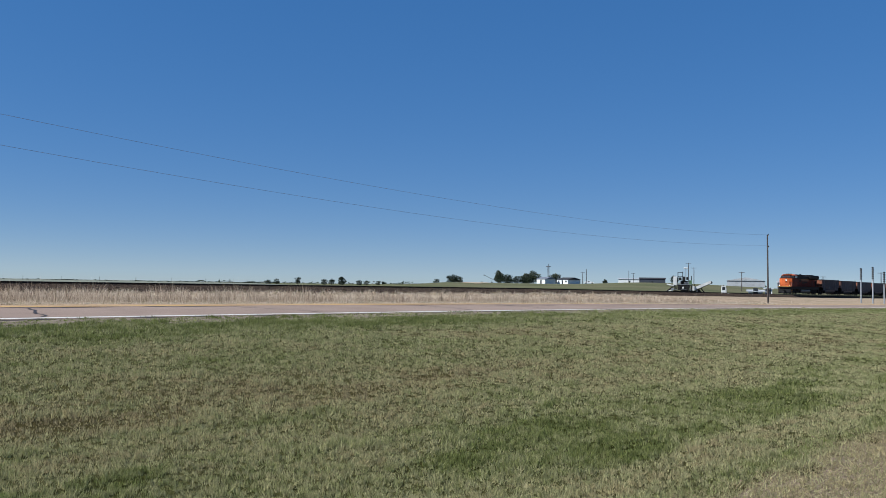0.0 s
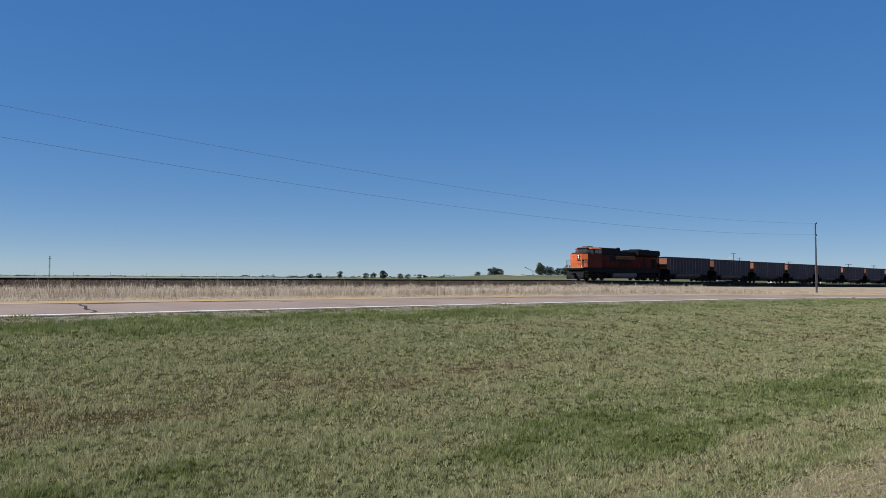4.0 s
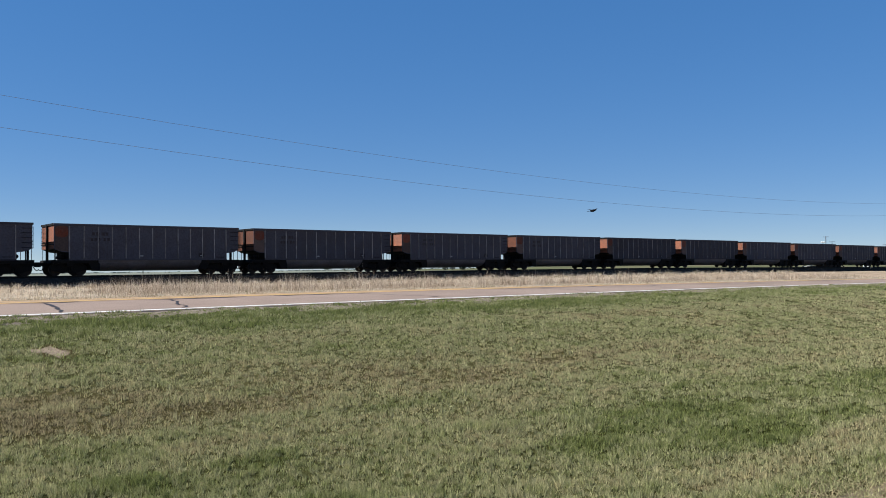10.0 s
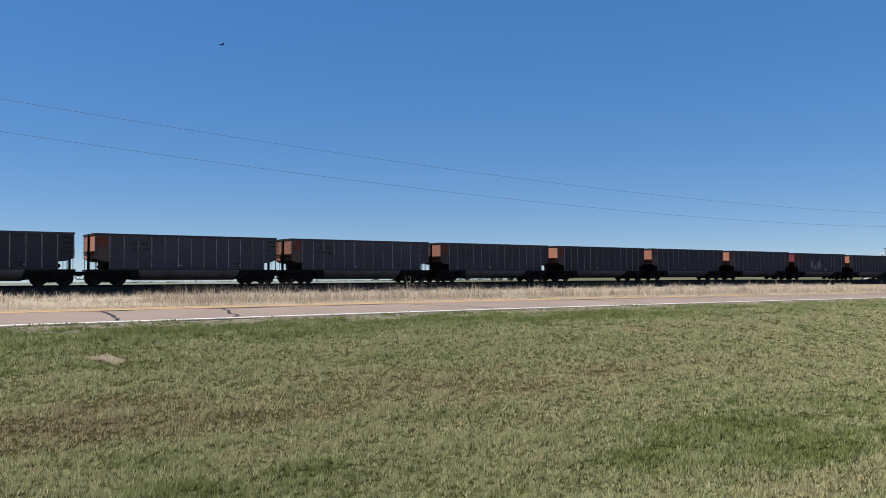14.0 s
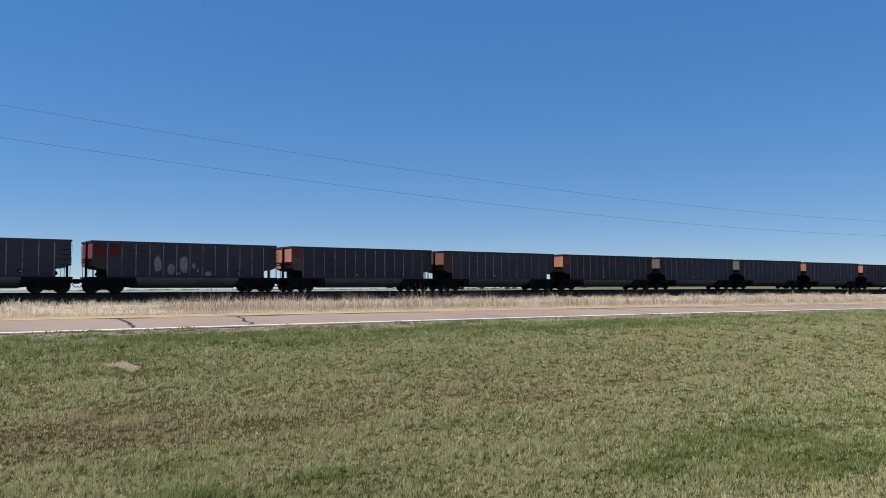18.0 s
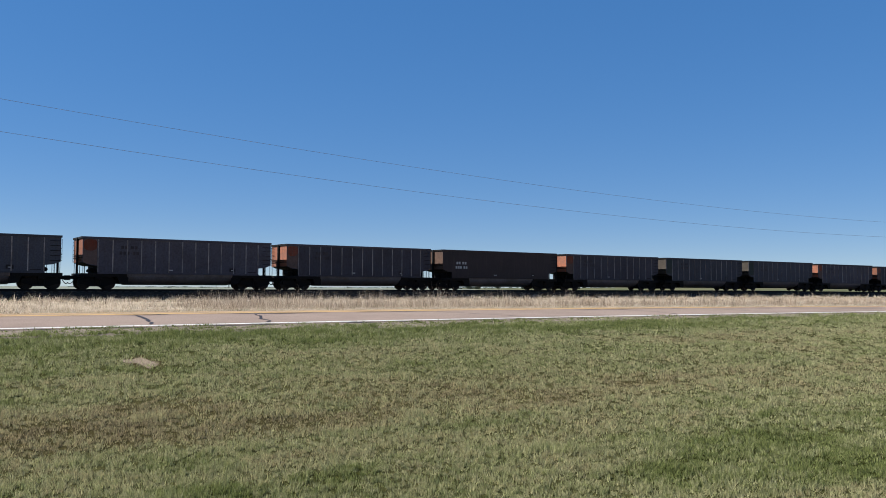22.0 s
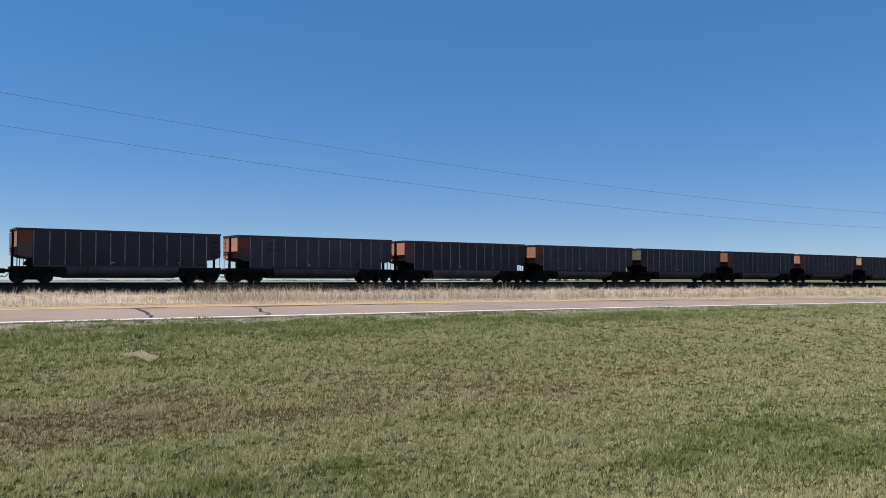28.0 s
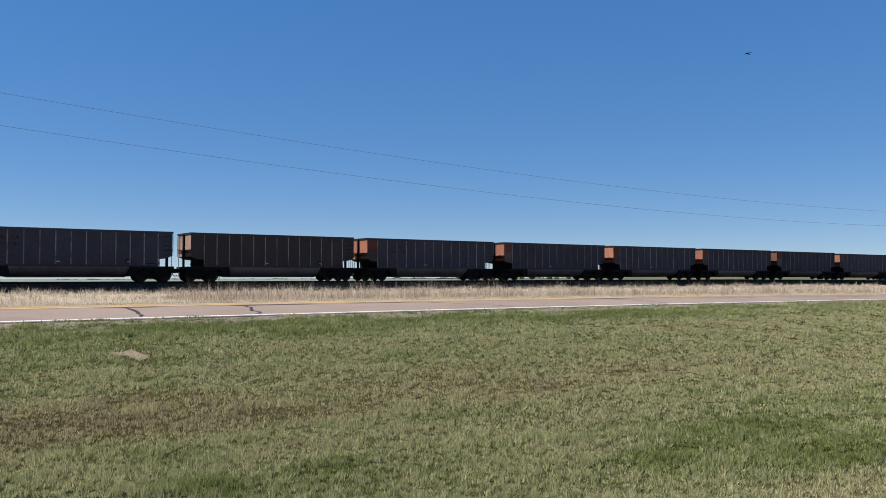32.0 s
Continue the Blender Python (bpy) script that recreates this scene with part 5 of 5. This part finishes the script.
    part("head", boxes((-w * 1.3, w * 1.3, -w * 1.3, w * 1.3, h - 0.4, h), (-0.12, 0.12, -0.12, 0.12, h, h + 1.6), (-w, w, -0.12, 0.12, h + 0.8, h + 1.0)), POLE_WOOD, m)

# mobile screening plant parked beside the track
plant = tagged(new("screening_plant"), "white and dark mobile screening plant with conveyor", "machine")
x, y, z = bearing(64.8, 186, -0.05)
plant.matrix_basis = pose(x, y, z, 0, 0, -64.8)
part("chassis", boxes((-3.0, 2.6, -1.1, 1.1, 0.75, 1.15), bevel=0.03), MACHINE_DARK, plant)
for wx in (0.2, 1.2, 2.1):
    for s in (-1, 1):
        part("wheel", rods(((wx, s * 0.85, 0.5), (wx, s * 1.15, 0.5), 0.5, 16)), MACHINE_DARK, plant)
for wx, s in ((-2.6, -1), (-2.6, 1), (2.4, -1), (2.4, 1)):
    part("support_leg", boxes((wx - 0.1, wx + 0.1, s * 1.0 - 0.1, s * 1.0 + 0.1, 0.0, 1.2)), MACHINE_WHITE, plant)
part("feed_hopper", prism([(-1.0, 1.15), (0.5, 1.15), (1.2, 2.5), (-1.7, 2.5)], "y", -1.2, 1.2, 0.03), MACHINE_DARK, plant, "dark steel hopper")
part("hopper_rim", boxes((-1.8, 1.3, -1.28, -1.2, 2.42, 2.52)), GREY_WALL, plant)
part("control_cabin", boxes((-2.5, -1.75, -1.25, 0.0, 2.3, 4.2), bevel=0.04), MACHINE_WHITE, plant, "white control cabin")
part("cabin_post", rods(((-2.15, -0.6, 1.1), (-2.15, -0.6, 2.35), 0.12, 6)), MACHINE_DARK, plant)
part("engine_box", boxes((-0.9, 0.5, -1.0, 1.0, 2.55, 3.3), bevel=0.05), MACHINE_DARK, plant)
part("engine_hood", boxes((-0.2, 0.75, -1.12, -1.0, 2.7, 3.1), bevel=0.03), GREY_WALL, plant)
part("green_guard", boxes((0.75, 1.35, -1.15, 1.15, 2.5, 3.4), bevel=0.03), MACHINE_GREEN, plant)
for wx, top in ((-1.55, 5.2), (-0.55, 5.3), (1.3, 4.4)):
    part("mast", rods(((wx, 0.4, 1.2), (wx, 0.4, top), 0.075, 6)), MACHINE_DARK, plant)
for h in (3.4, 4.2, 5.05):
    part("mast_rung", boxes((-1.55, -0.55, 0.34, 0.46, h, h + 0.1)), MACHINE_DARK, plant)
part("lamp_mast", rods(((0.1, 0.2, 3.3), (0.1, 0.2, 6.0), 0.06, 6)), GALV, plant)
part("lamp_head", boxes((-0.35, 0.5, 0.0, 0.4, 5.95, 6.2), bevel=0.04), MACHINE_WHITE, plant, "pale lamp head")
conv = part("conveyor", prism([(1.0, 0.7), (5.3, 2.75), (5.2, 3.1), (0.8, 1.25)], "y", -0.5, 0.5, 0.02), MACHINE_DARK, plant, "inclined dark conveyor boom")
part("boom_rail", prism([(1.6, 1.15), (5.35, 2.9), (5.2, 3.4), (1.4, 1.75)], "y", -0.62, -0.52), MACHINE_WHITE, conv, "white side panel")
part("belt", prism([(0.8, 1.26), (5.2, 3.12), (5.18, 3.2), (0.78, 1.34)], "y", -0.4, 0.4), MACHINE_DARK, conv)
part("head_drum", rods(((5.35, -0.5, 3.0), (5.35, 0.5, 3.0), 0.26, 10)), MACHINE_DARK, conv)
part("strut", rods(((2.0, -0.7, 0.1), (1.4, -0.7, 2.4), 0.10, 6)), MACHINE_WHITE, plant)
part("strut", rods(((1.2, -0.9, 0.1), (0.9, -0.9, 2.2), 0.10, 6)), MACHINE_WHITE, plant)
part("prop", rods(((4.6, 0, 0.0), (3.2, 0, 1.8), 0.12, 6)), MACHINE_DARK, plant)
part("prop", rods(((3.6, 0, 0.0), (2.8, 0, 1.6), 0.14, 6)), MACHINE_DARK, plant)
part("skirt", prism([(2.3, 0.1), (4.2, 0.1), (2.9, 1.5), (2.2, 1.3)], "y", -0.3, 0.3), MACHINE_DARK, plant)
part("rear_boom", rods(((-2.2, 0, 2.3), (-5.0, 0, 0.1), 0.15, 6)), MACHINE_DARK, plant)
part("rear_arm", rods(((-2.4, -0.3, 2.2), (-3.9, -0.3, 2.5), 0.16, 6)), MACHINE_WHITE, plant)
part("rear_brace", rods(((-2.6, 0, 1.2), (-4.0, 0, 1.0), 0.10, 6)), MACHINE_WHITE, plant)
for wx, wz, ww, wh, mt in ((-1.6, 1.3, 0.6, 0.7, MACHINE_DARK), (-0.7, 1.6, 0.4, 0.4, MACHINE_WHITE), (0.3, 1.3, 0.45, 0.8, MACHINE_DARK), (-2.9, 1.25, 0.6, 0.4, GREY_WALL), (-1.2, 2.7, 0.3, 0.5, GREY_WALL), (-0.5, 3.3, 0.5, 0.9, MACHINE_DARK), (-1.4, 3.5, 0.6, 0.5, MACHINE_DARK),
                           (0.2, 3.5, 0.45, 0.6, MACHINE_DARK), (1.5, 1.2, 0.4, 1.0, MACHINE_WHITE)):
    part("machine_box", boxes((wx, wx + ww, -1.4, -0.7, wz, wz + wh), bevel=0.03), mt, plant)
for wx in (-2.0, -1.0, 0.6, 1.6):
    part("frame_post", rods(((wx, -1.2, 0.6), (wx + 0.3, -1.2, 2.6), 0.07, 6)), MACHINE_DARK, plant)
part("frame_rail", rods(((-3.0, -1.3, 1.35), (1.9, -1.3, 1.35), 0.05, 6)), GREY_WALL, plant)
truck_cab = tagged(new("track_machine"), "small white cabbed track machine beside the rails", "machine")
x, y, z = bearing(67.25, 190, 0.0)
truck_cab.matrix_basis = pose(x, y, z, 0, 0, -67.3)
part("cab", prism([(-0.62, 0.5), (0.55, 0.5), (0.55, 1.5), (0.4, 2.35), (-0.5, 2.35)], "y", -0.7, 0.7, 0.05), MACHINE_WHITE, truck_cab)
part("bed", boxes((0.5, 1.15, -0.7, 0.7, 0.45, 0.85), bevel=0.04), MACHINE_WHITE, truck_cab)
part("window", boxes((-0.36, 0.26, -0.715, -0.703, 1.4, 2.1)), DARK_PANE, truck_cab)
part("roof_lamp", rods(((-0.1, 0, 2.3), (-0.1, 0, 2.5), 0.08, 8)), MACHINE_DARK, truck_cab)
for wx in (-0.4, 0.85):
    for s in (-1, 1):
        part("wheel", rods(((wx, s * 0.5, 0.3), (wx, s * 0.72, 0.3), 0.3, 14)), MACHINE_DARK, truck_cab)
car_far = tagged(new("parked_car"), "white pickup parked by the farmhouse", "car")
x, y, z = bearing(58.45, 440, 0.0)
car_far.matrix_basis = pose(x, y, z, 0, 0, -58)
part("body", prism([(-2.6, 0.4), (2.4, 0.4), (2.4, 1.0), (0.6, 1.05), (0.2, 1.7), (-1.0, 1.7), (-1.2, 1.1), (-2.6, 1.05)], "y", -0.9, 0.9, 0.06), WHITE_WALL, car_far)
part("window", boxes((-0.85, 0.15, -0.915, -0.905, 1.1, 1.6)), DARK_PANE, car_far)
for wx in (-1.7, 1.5):
    for s in (-1, 1):
        part("wheel", rods(((wx, s * 0.7, 0.36), (wx, s * 0.92, 0.36), 0.36, 14)), MACHINE_DARK, car_far)

# old line poles beside the track, with stacked short arms
for deg, r, h in ((75.35, 165, 6.3), (76.0, 160, 6.4), (76.62, 152, 5.4)):
    p = tagged(new("line_pole"), "pale old line pole with stacked dark crossarms", "line pole", "old line poles beside the track")
    x, y, z = bearing(deg, r, -0.1)
    p.matrix_basis = pose(x, y, z, 0, 0, 4)
    part("pole", rods(((0, 0, 0), (0, 0, h), 0.13, 10, 0.10)), GALV, p)
    for k in range(6):
        part("crossarm", boxes((-0.5, 0.5, -0.10, 0.10, h - 0.16 - 0.36 * k, h + 0.04 - 0.36 * k)), MACHINE_DARK, p)


# ---- birds ----
def bird(label, scale):
    b = tagged(new("bird"), label, "bird", "birds")
    bm = bmesh.new()
    rings = []
    for x, r, z in ((-0.17, 0.008, 0.0), (-0.13, 0.03, 0.0), (-0.06, 0.052, 0.0), (0.03, 0.055, 0.005), (0.09, 0.036, 0.015), (0.125, 0.034, 0.022), (0.15, 0.022, 0.02), (0.19, 0.004, 0.012)):
        rings.append([bm.verts.new((x * scale, r * scale * math.cos(a), (z + r * math.sin(a)) * scale)) for a in (2 * math.pi * i / 10 for i in range(10))])
    for a, c in zip(rings, rings[1:]):
        for i in range(10):
            bm.faces.new((a[i], a[(i + 1) % 10], c[(i + 1) % 10], c[i]))
    part("body", bm, FEATHERS, b)
    part("tail", prism([(-0.12 * scale, -0.02 * scale), (-0.12 * scale, 0.02 * scale), (-0.29 * scale, 0.045 * scale), (-0.29 * scale, -0.045 * scale)], "z", -0.004, 0.006), FEATHERS, b)
    wings = []
    for s in (-1, 1):
        shape = [(0.06, 0.0), (0.075, s * 0.12), (0.03, s * 0.25), (-0.05, s * 0.30), (-0.045, s * 0.18), (-0.07, s * 0.08), (-0.06, 0.0)]
        w = part("wing", prism([(p * scale, q * scale) for p, q in shape], "z", -0.004, 0.004), FEATHERS, b)
        w.matrix_basis = pose(0, s * 0.03 * scale, 0.02 * scale)
        wings.append((w, s))
    return b, wings


blackbird, blackbird_wings = bird("black bird flying up from the roadside", 0.78)
small_bird, small_wings = bird("small dark bird high in the sky", 0.5)
late_bird, late_wings = bird("small dark bird crossing the sky", 0.5)

# ---- grass ----
rng = np.random.default_rng(21)
N = 2000000
deg = np.radians(np.where(rng.random(N) < 0.9, rng.uniform(4, 80, N), rng.uniform(-30, 87, N)))
s = 4.2 * np.exp(rng.uniform(0, 1, N) ** 0.85 * math.log(70 / 4.2))
gx, gy = s * np.sin(deg), s * np.cos(deg)
keep = (gy > 0.6) & (gy < 15.14)
gx, gy, s = gx[keep], gy[keep], s[keep]
# blades stand in loose tufts
cell = np.where(s < 9, 0.045, np.where(s < 16, 0.07, 0.11))
ix, iy = np.round(gx / cell), np.round(gy / cell)
shift = np.sin(ix * 12.9898 + iy * 78.233) * 43758.5453
shift -= np.floor(shift)
gx, gy = (ix + 0.9 * shift) * cell + rng.normal(0, 0.31, len(gx)) * cell, (iy + 0.9 * np.modf(shift * 7.3)[0]) * cell + rng.normal(0, 0.31, len(gy)) * cell
lush = np.modf(shift * 31.7)[0]
cover = np.array([lawn_cover(a, b) for a, b in zip(gx, gy)])
keep = (rng.random(len(gx)) < cover) & (lush > 0.12)
gx, gy, s, lush = gx[keep], gy[keep], s[keep], lush[keep]
tint = np.array([lawn_tint(a, b) for a, b in zip(gx, gy)])
gz = np.array([lawn_z(a, b) if b < 14.2 else ground_z(a, min(b, 14.55)) + 0.035 + 0.12 * max(0.0, b - 14.55) for a, b in zip(gx, gy)]) - 0.005
tuft = np.array([0.75 * noise.noise((a * 2.0, b * 2.6, 11)) + 0.5 * noise.noise((a * 0.7, b * 4.2, 6)) for a, b in zip(gx, gy)])
fine = np.array([noise.noise((a * 11, b * 9, 4)) for a, b in zip(gx, gy)])
# small thin places where the thatch, coloured dark for shade, shows
keep = rng.random(len(gx)) > np.clip((-0.12 - fine - (0.35 + 0.5 * np.clip((gy - 11.8) / 1.5, 0, 1)) * tuft) * 2.5, 0, 0.8)
gx, gy, gz, s, lush, tint, tuft, fine = (v[keep] for v in (gx, gy, gz, s, lush, tint, tuft, fine))
verge = np.clip((gy - 11.8) / 1.5, 0, 1)
lump = np.clip(tuft - 0.22 + 0.12 * verge, 0, 0.45) * (1.2 + 1.6 * verge)
tint = tint + 0.22 * lump
height = (1 + 0.8 * lump) * (0.017 + 0.012 * rng.random(len(gx)) + 0.020 * lush ** 1.5) * (1 + 0.3 * tint + 0.5 * tuft + 0.55 * fine) * (1 + 0.35 * verge) * (1 - 0.62 * np.clip((gy - 13.8) / 0.9, 0, 1))
tint = np.clip(tint + 0.42 * (np.modf(lush * 11.3)[0] - 0.5), 0, 1)
width = 0.0088 * np.maximum(0.62, s / 9) ** 0.85
lawn_grass = blades("lawn_grass", np.stack([gx, gy, gz], 1), np.clip(height, 0.012, 0.10), width, tint, LAWN_BLADE, 0.6, 5)
tagged(lawn_grass, "short mown green and straw-coloured grass", "grass", kind="stuff")

# sparse blades on the rest of the verge, beside and behind
rng = np.random.default_rng(29)
wx, wy = rng.uniform(-28, 60, 90000), rng.uniform(-5.5, 14.4, 90000)
away = (np.hypot(wx, wy) < 4.2) | (wy < 0.6) | (np.degrees(np.arctan2(wx, wy)) < 4)
keep = away & (rng.random(len(wx)) < np.array([max(0.25, lawn_cover(a, b)) for a, b in zip(wx, wy)])) & (np.hypot(wx, wy) > 0.9)
wx, wy = wx[keep], wy[keep]
wz = np.array([lawn_z(a, b) for a, b in zip(wx, wy)]) - 0.005
rest = blades("verge_grass", np.stack([wx, wy, wz], 1), rng.uniform(0.02, 0.06, len(wx)), np.full(len(wx), 0.011), np.array([lawn_tint(a, b) for a, b in zip(wx, wy)]), LAWN_BLADE, 0.95, 6)
tagged(rest, "short thin grass on the worn part of the verge", "grass", kind="stuff")
# dry clippings lying on the worn strip
rng = np.random.default_rng(23)
hx, hy = rng.uniform(2, 20, 130000), rng.uniform(0.8, 2.9, 130000)
keep = rng.random(len(hx)) < 1.1 - np.array([lawn_cover(a, b) for a, b in zip(hx, hy)])
hx, hy = hx[keep], hy[keep]
hz = np.array([lawn_z(a, b) for a, b in zip(hx, hy)]) + rng.uniform(0, 0.012, len(hx))
hay = blades("clippings", np.stack([hx, hy, hz], 1), rng.uniform(0.008, 0.036, len(hx)), rng.uniform(0.005, 0.010, len(hx)), np.clip(rng.uniform(-0.2, 0.7, len(hx)), 0, 1), LAWN_BLADE, 2.6, 9)
tagged(hay, "dry straw clippings scattered on bare dirt", "grass clippings", kind="stuff")


def tall_grass(name, label, n, x0, x1, y0, y1, h0, h1, tint0, tint1, seed, width=0.016, near=1.7, lean=0.22):
    rng = np.random.default_rng(seed)
    m = n // 11
    tx, ty = x0 + (x1 - x0) * rng.random(m) ** near, y0 + (y1 - y0) * rng.random(m) ** 1.3
    tuft_high, tuft_tint = rng.uniform(0.4, 1.5, m), np.where(rng.random(m) < 0.12, -0.6, rng.normal(0, 0.14, m))
    which = rng.integers(0, m, n)
    x, y = tx[which] + rng.normal(0, 0.09, n), ty[which] + rng.normal(0, 0.09, n)
    clump = np.array([noise.noise((a * 0.5, b * 0.5, seed)) + 0.6 * noise.noise((a * 1.7, b * 1.7, seed)) for a, b in zip(x, y)])
    z = np.array([max(ground_z(a, b), road_z(a, min(b, 23.55)) - 0.05 if b < 26.6 else -9) for a, b in zip(x, y)]) - 0.02
    h = (h0 + (h1 - h0) * rng.random(n) ** 1.4) * (1 + 0.75 * clump) * tuft_high[which] * (0.5 + 0.5 * np.clip((y - y0) / 2.5, 0, 1))
    keep = clump > -0.55
    w = width * np.maximum(1, np.hypot(x, y) / 32) ** 0.8 * rng.uniform(0.6, 1.4, n)
    t = np.clip(rng.uniform(tint0, tint1, n) + 0.25 * clump + tuft_tint[which], 0, 1)
    ob = blades(name, np.stack([x, y, z], 1)[keep], np.maximum(h, 0.1)[keep], w[keep], t[keep], DRY_BLADE, lean, seed)
    return tagged(ob, label, "grass", kind="stuff")


tall_grass("tall_dry_grass", "tall pale dry grass along the far roadside", 250000, -14, 76, 26.0, 32.0, 0.12, 0.30, 0.4, 0.9, 31, 0.0075, 1.7, 0.8)
tall_grass("matted_grass", "matted pale dry grass at the foot of the tall stems", 140000, -14, 74, 25.6, 31.0, 0.08, 0.20, 0.5, 0.85, 36, 0.014, 1.7, 1.3)
tall_grass("grass_stalks", "thin tall straw stalks above the dry grass", 6000, -14, 72, 26.4, 34.0, 0.28, 0.66, 0.45, 0.75, 32, 0.006, 1.6, 0.28)
tall_grass("leaning_stalks", "bent straw stalks standing out of the dry grass", 5000, -14, 60, 26.2, 30.0, 0.3, 0.52, 0.55, 0.8, 37, 0.0055, 1.4, 0.75)
tall_grass("ditch_grass", "dry grass in the ditch before the railway", 100000, -14, 110, 31.0, 58.0, 0.15, 0.36, 0.2, 0.7, 33, 0.013, 1.7, 0.5)
tall_grass("bank_weeds", "olive weeds on the bank below the track", 42000, 14, 84, 33.0, 46.0, 0.3, 0.78, 0.05, 0.4, 34, 0.013, 1.5, 0.4)
tall_grass("green_weeds", "low green and brown weeds by the ballast", 38000, -14, 120, 57.0, 63.2, 0.15, 0.42, 0.25, 1.0, 35, 0.02, 1.5, 0.5)

# ---- railway ties and ballast stones ----
tie_mesh = mesh_of("tie", boxes((-0.115, 0.115, -1.3, 1.3, -0.12, 0.05), bevel=0.01), TIE)
for i in range(290):
    x = -12.0 + i * 0.53
    t = new("tie", tie_mesh)
    t.parent = bed
    t.matrix_basis = pose(x, TRACK_Y, RAIL_Z - 0.205 + rail_drop(x))
rng = np.random.default_rng(3)
verts, faces = [], []
for k in range(24000):
    x, side = -12 + 200 * rng.random() ** 1.5, rng.uniform(-4.2, -1.0)
    z = rail_drop(x) + RAIL_Z - 0.2 - max(0.0, abs(side) - 1.5) * 0.40
    r = rng.uniform(0.04, 0.10)
    i = len(verts)
    p = np.array((x, TRACK_Y + side, z))
    d = rng.normal(0, 1, (4, 3))
    d = d / np.linalg.norm(d, axis=1)[:, None] * r * np.array((1.2, 1.2, 0.9))
    verts += (p + d).tolist()
    faces += [(i, i + 1, i + 2), (i, i + 2, i + 3), (i, i + 3, i + 1), (i + 1, i + 3, i + 2)]
me = bpy.data.meshes.new("ballast_stones")
me.from_pydata(verts, [], faces)
me.materials.append(BALLAST)
tagged(new("ballast_stones", me), "loose crushed stones on the ballast shoulder", "stones", kind="stuff")
# pebbles in the bare gravel beside the camera
verts, faces = [], []
for k in range(9000):
    x, y = rng.uniform(-4, 24), rng.uniform(0.4, 3.0)
    if rng.random() < lawn_cover(x, y) - 0.15:
        continue
    r = rng.uniform(0.004, 0.014)
    i = len(verts)
    d = rng.normal(0, 1, (4, 3))
    d = d / np.linalg.norm(d, axis=1)[:, None] * r
    verts += (np.array((x, y, lawn_z(x, y) + r * 0.4)) + d).tolist()
    faces += [(i, i + 1, i + 2), (i, i + 2, i + 3), (i, i + 3, i + 1), (i + 1, i + 3, i + 2)]
me = bpy.data.meshes.new("gravel")
me.from_pydata(verts, [], faces)
me.materials.append(BARE)
tagged(new("gravel", me), "small pale stones in the worn verge", "gravel", kind="stuff")


# ---- what moves ----
def flap(wings, start, end, beat):
    for w, s in wings:
        home = w.matrix_basis.copy()
        rows, t, k = [(0.0, home), (start - 0.1, home)], start, 0
        while t < end:
            rows.append((t, home @ pose(0, 0, 0, s * (32 if k % 2 else -12))))
            t, k = t + beat, k + 1
        rows += [(end + 0.1, home), (32.0, home)] if end < 31.7 else [(32.0, home)]
        walk(w, rows)


def fly(thing, rows):
    """Rows of seconds, metres away from the camera across the road, and the slopes of the line of sight."""
    out = []
    for i, (t, y, u, w) in enumerate(rows):
        a, b = rows[max(0, i - 1)], rows[min(len(rows) - 1, i + 1)]
        head = math.degrees(math.atan2(b[1] - a[1], b[1] * b[2] - a[1] * a[2])) if b != a else 0
        out.append((t, pose(y * u, y, EYE[2] + y * w, 0, -8, head)))
    walk(thing, out)


def motions():
    seconds = [i * 0.5 for i in range(65)]
    for i, car in enumerate([loco] + cars):
        offset = -23.9 if i == 0 else (i - 1) * CAR_PITCH
        rows = []
        for t in seconds:
            x = train_at(t) + offset
            rows.append((t, pose(x, TRACK_Y, RAIL_Z + rail_drop(x))))
        walk(car, rows)
    fly(blackbird, [(0.0, 29.0, 0.436, -0.0376), (5.7, 29.0, 0.436, -0.0376), (5.85, 27.0, 0.441, -0.033), (6.0, 24.0, 0.448, -0.027), (6.3, 23.5, 0.462, -0.004), (7.3, 21.5, 0.557, 0.034), (8.3, 19.8, 0.719, 0.065), (8.5, 19.5, 0.769, 0.073),
                    (9.0, 18.8, 0.896, 0.089), (9.5, 18.0, 1.041, 0.097), (10.0, 17.2, 1.229, 0.107), (10.5, 16.4, 1.494, 0.125), (11.0, 15.4, 1.894, 0.144), (11.5, 14.2, 2.523, 0.171), (14.0, 11.0, 6.2, 0.3), (32.0, 11.0, 22.0, 0.5)])
    flap(blackbird_wings, 5.9, 12.0, 0.13)
    fly(small_bird, [(0.0, 30, -2.0, 0.20), (12.5, 30, 0.11, 0.247), (13.0, 30, 0.211, 0.257), (13.5, 30, 0.310, 0.269), (14.5, 32, 0.50, 0.36), (16.0, 36, 0.9, 0.62), (32.0, 60, 4.0, 1.4)])
    flap(small_wings, 12.0, 15.0, 0.12)
    fly(late_bird, [(0.0, 20, 2.4, 1.4), (31.0, 20, 1.9, 0.80), (31.8, 20, 1.59, 0.54), (32.0, 20, 1.493, 0.464)])
    flap(late_wings, 31.0, 31.9, 0.12)


motions()
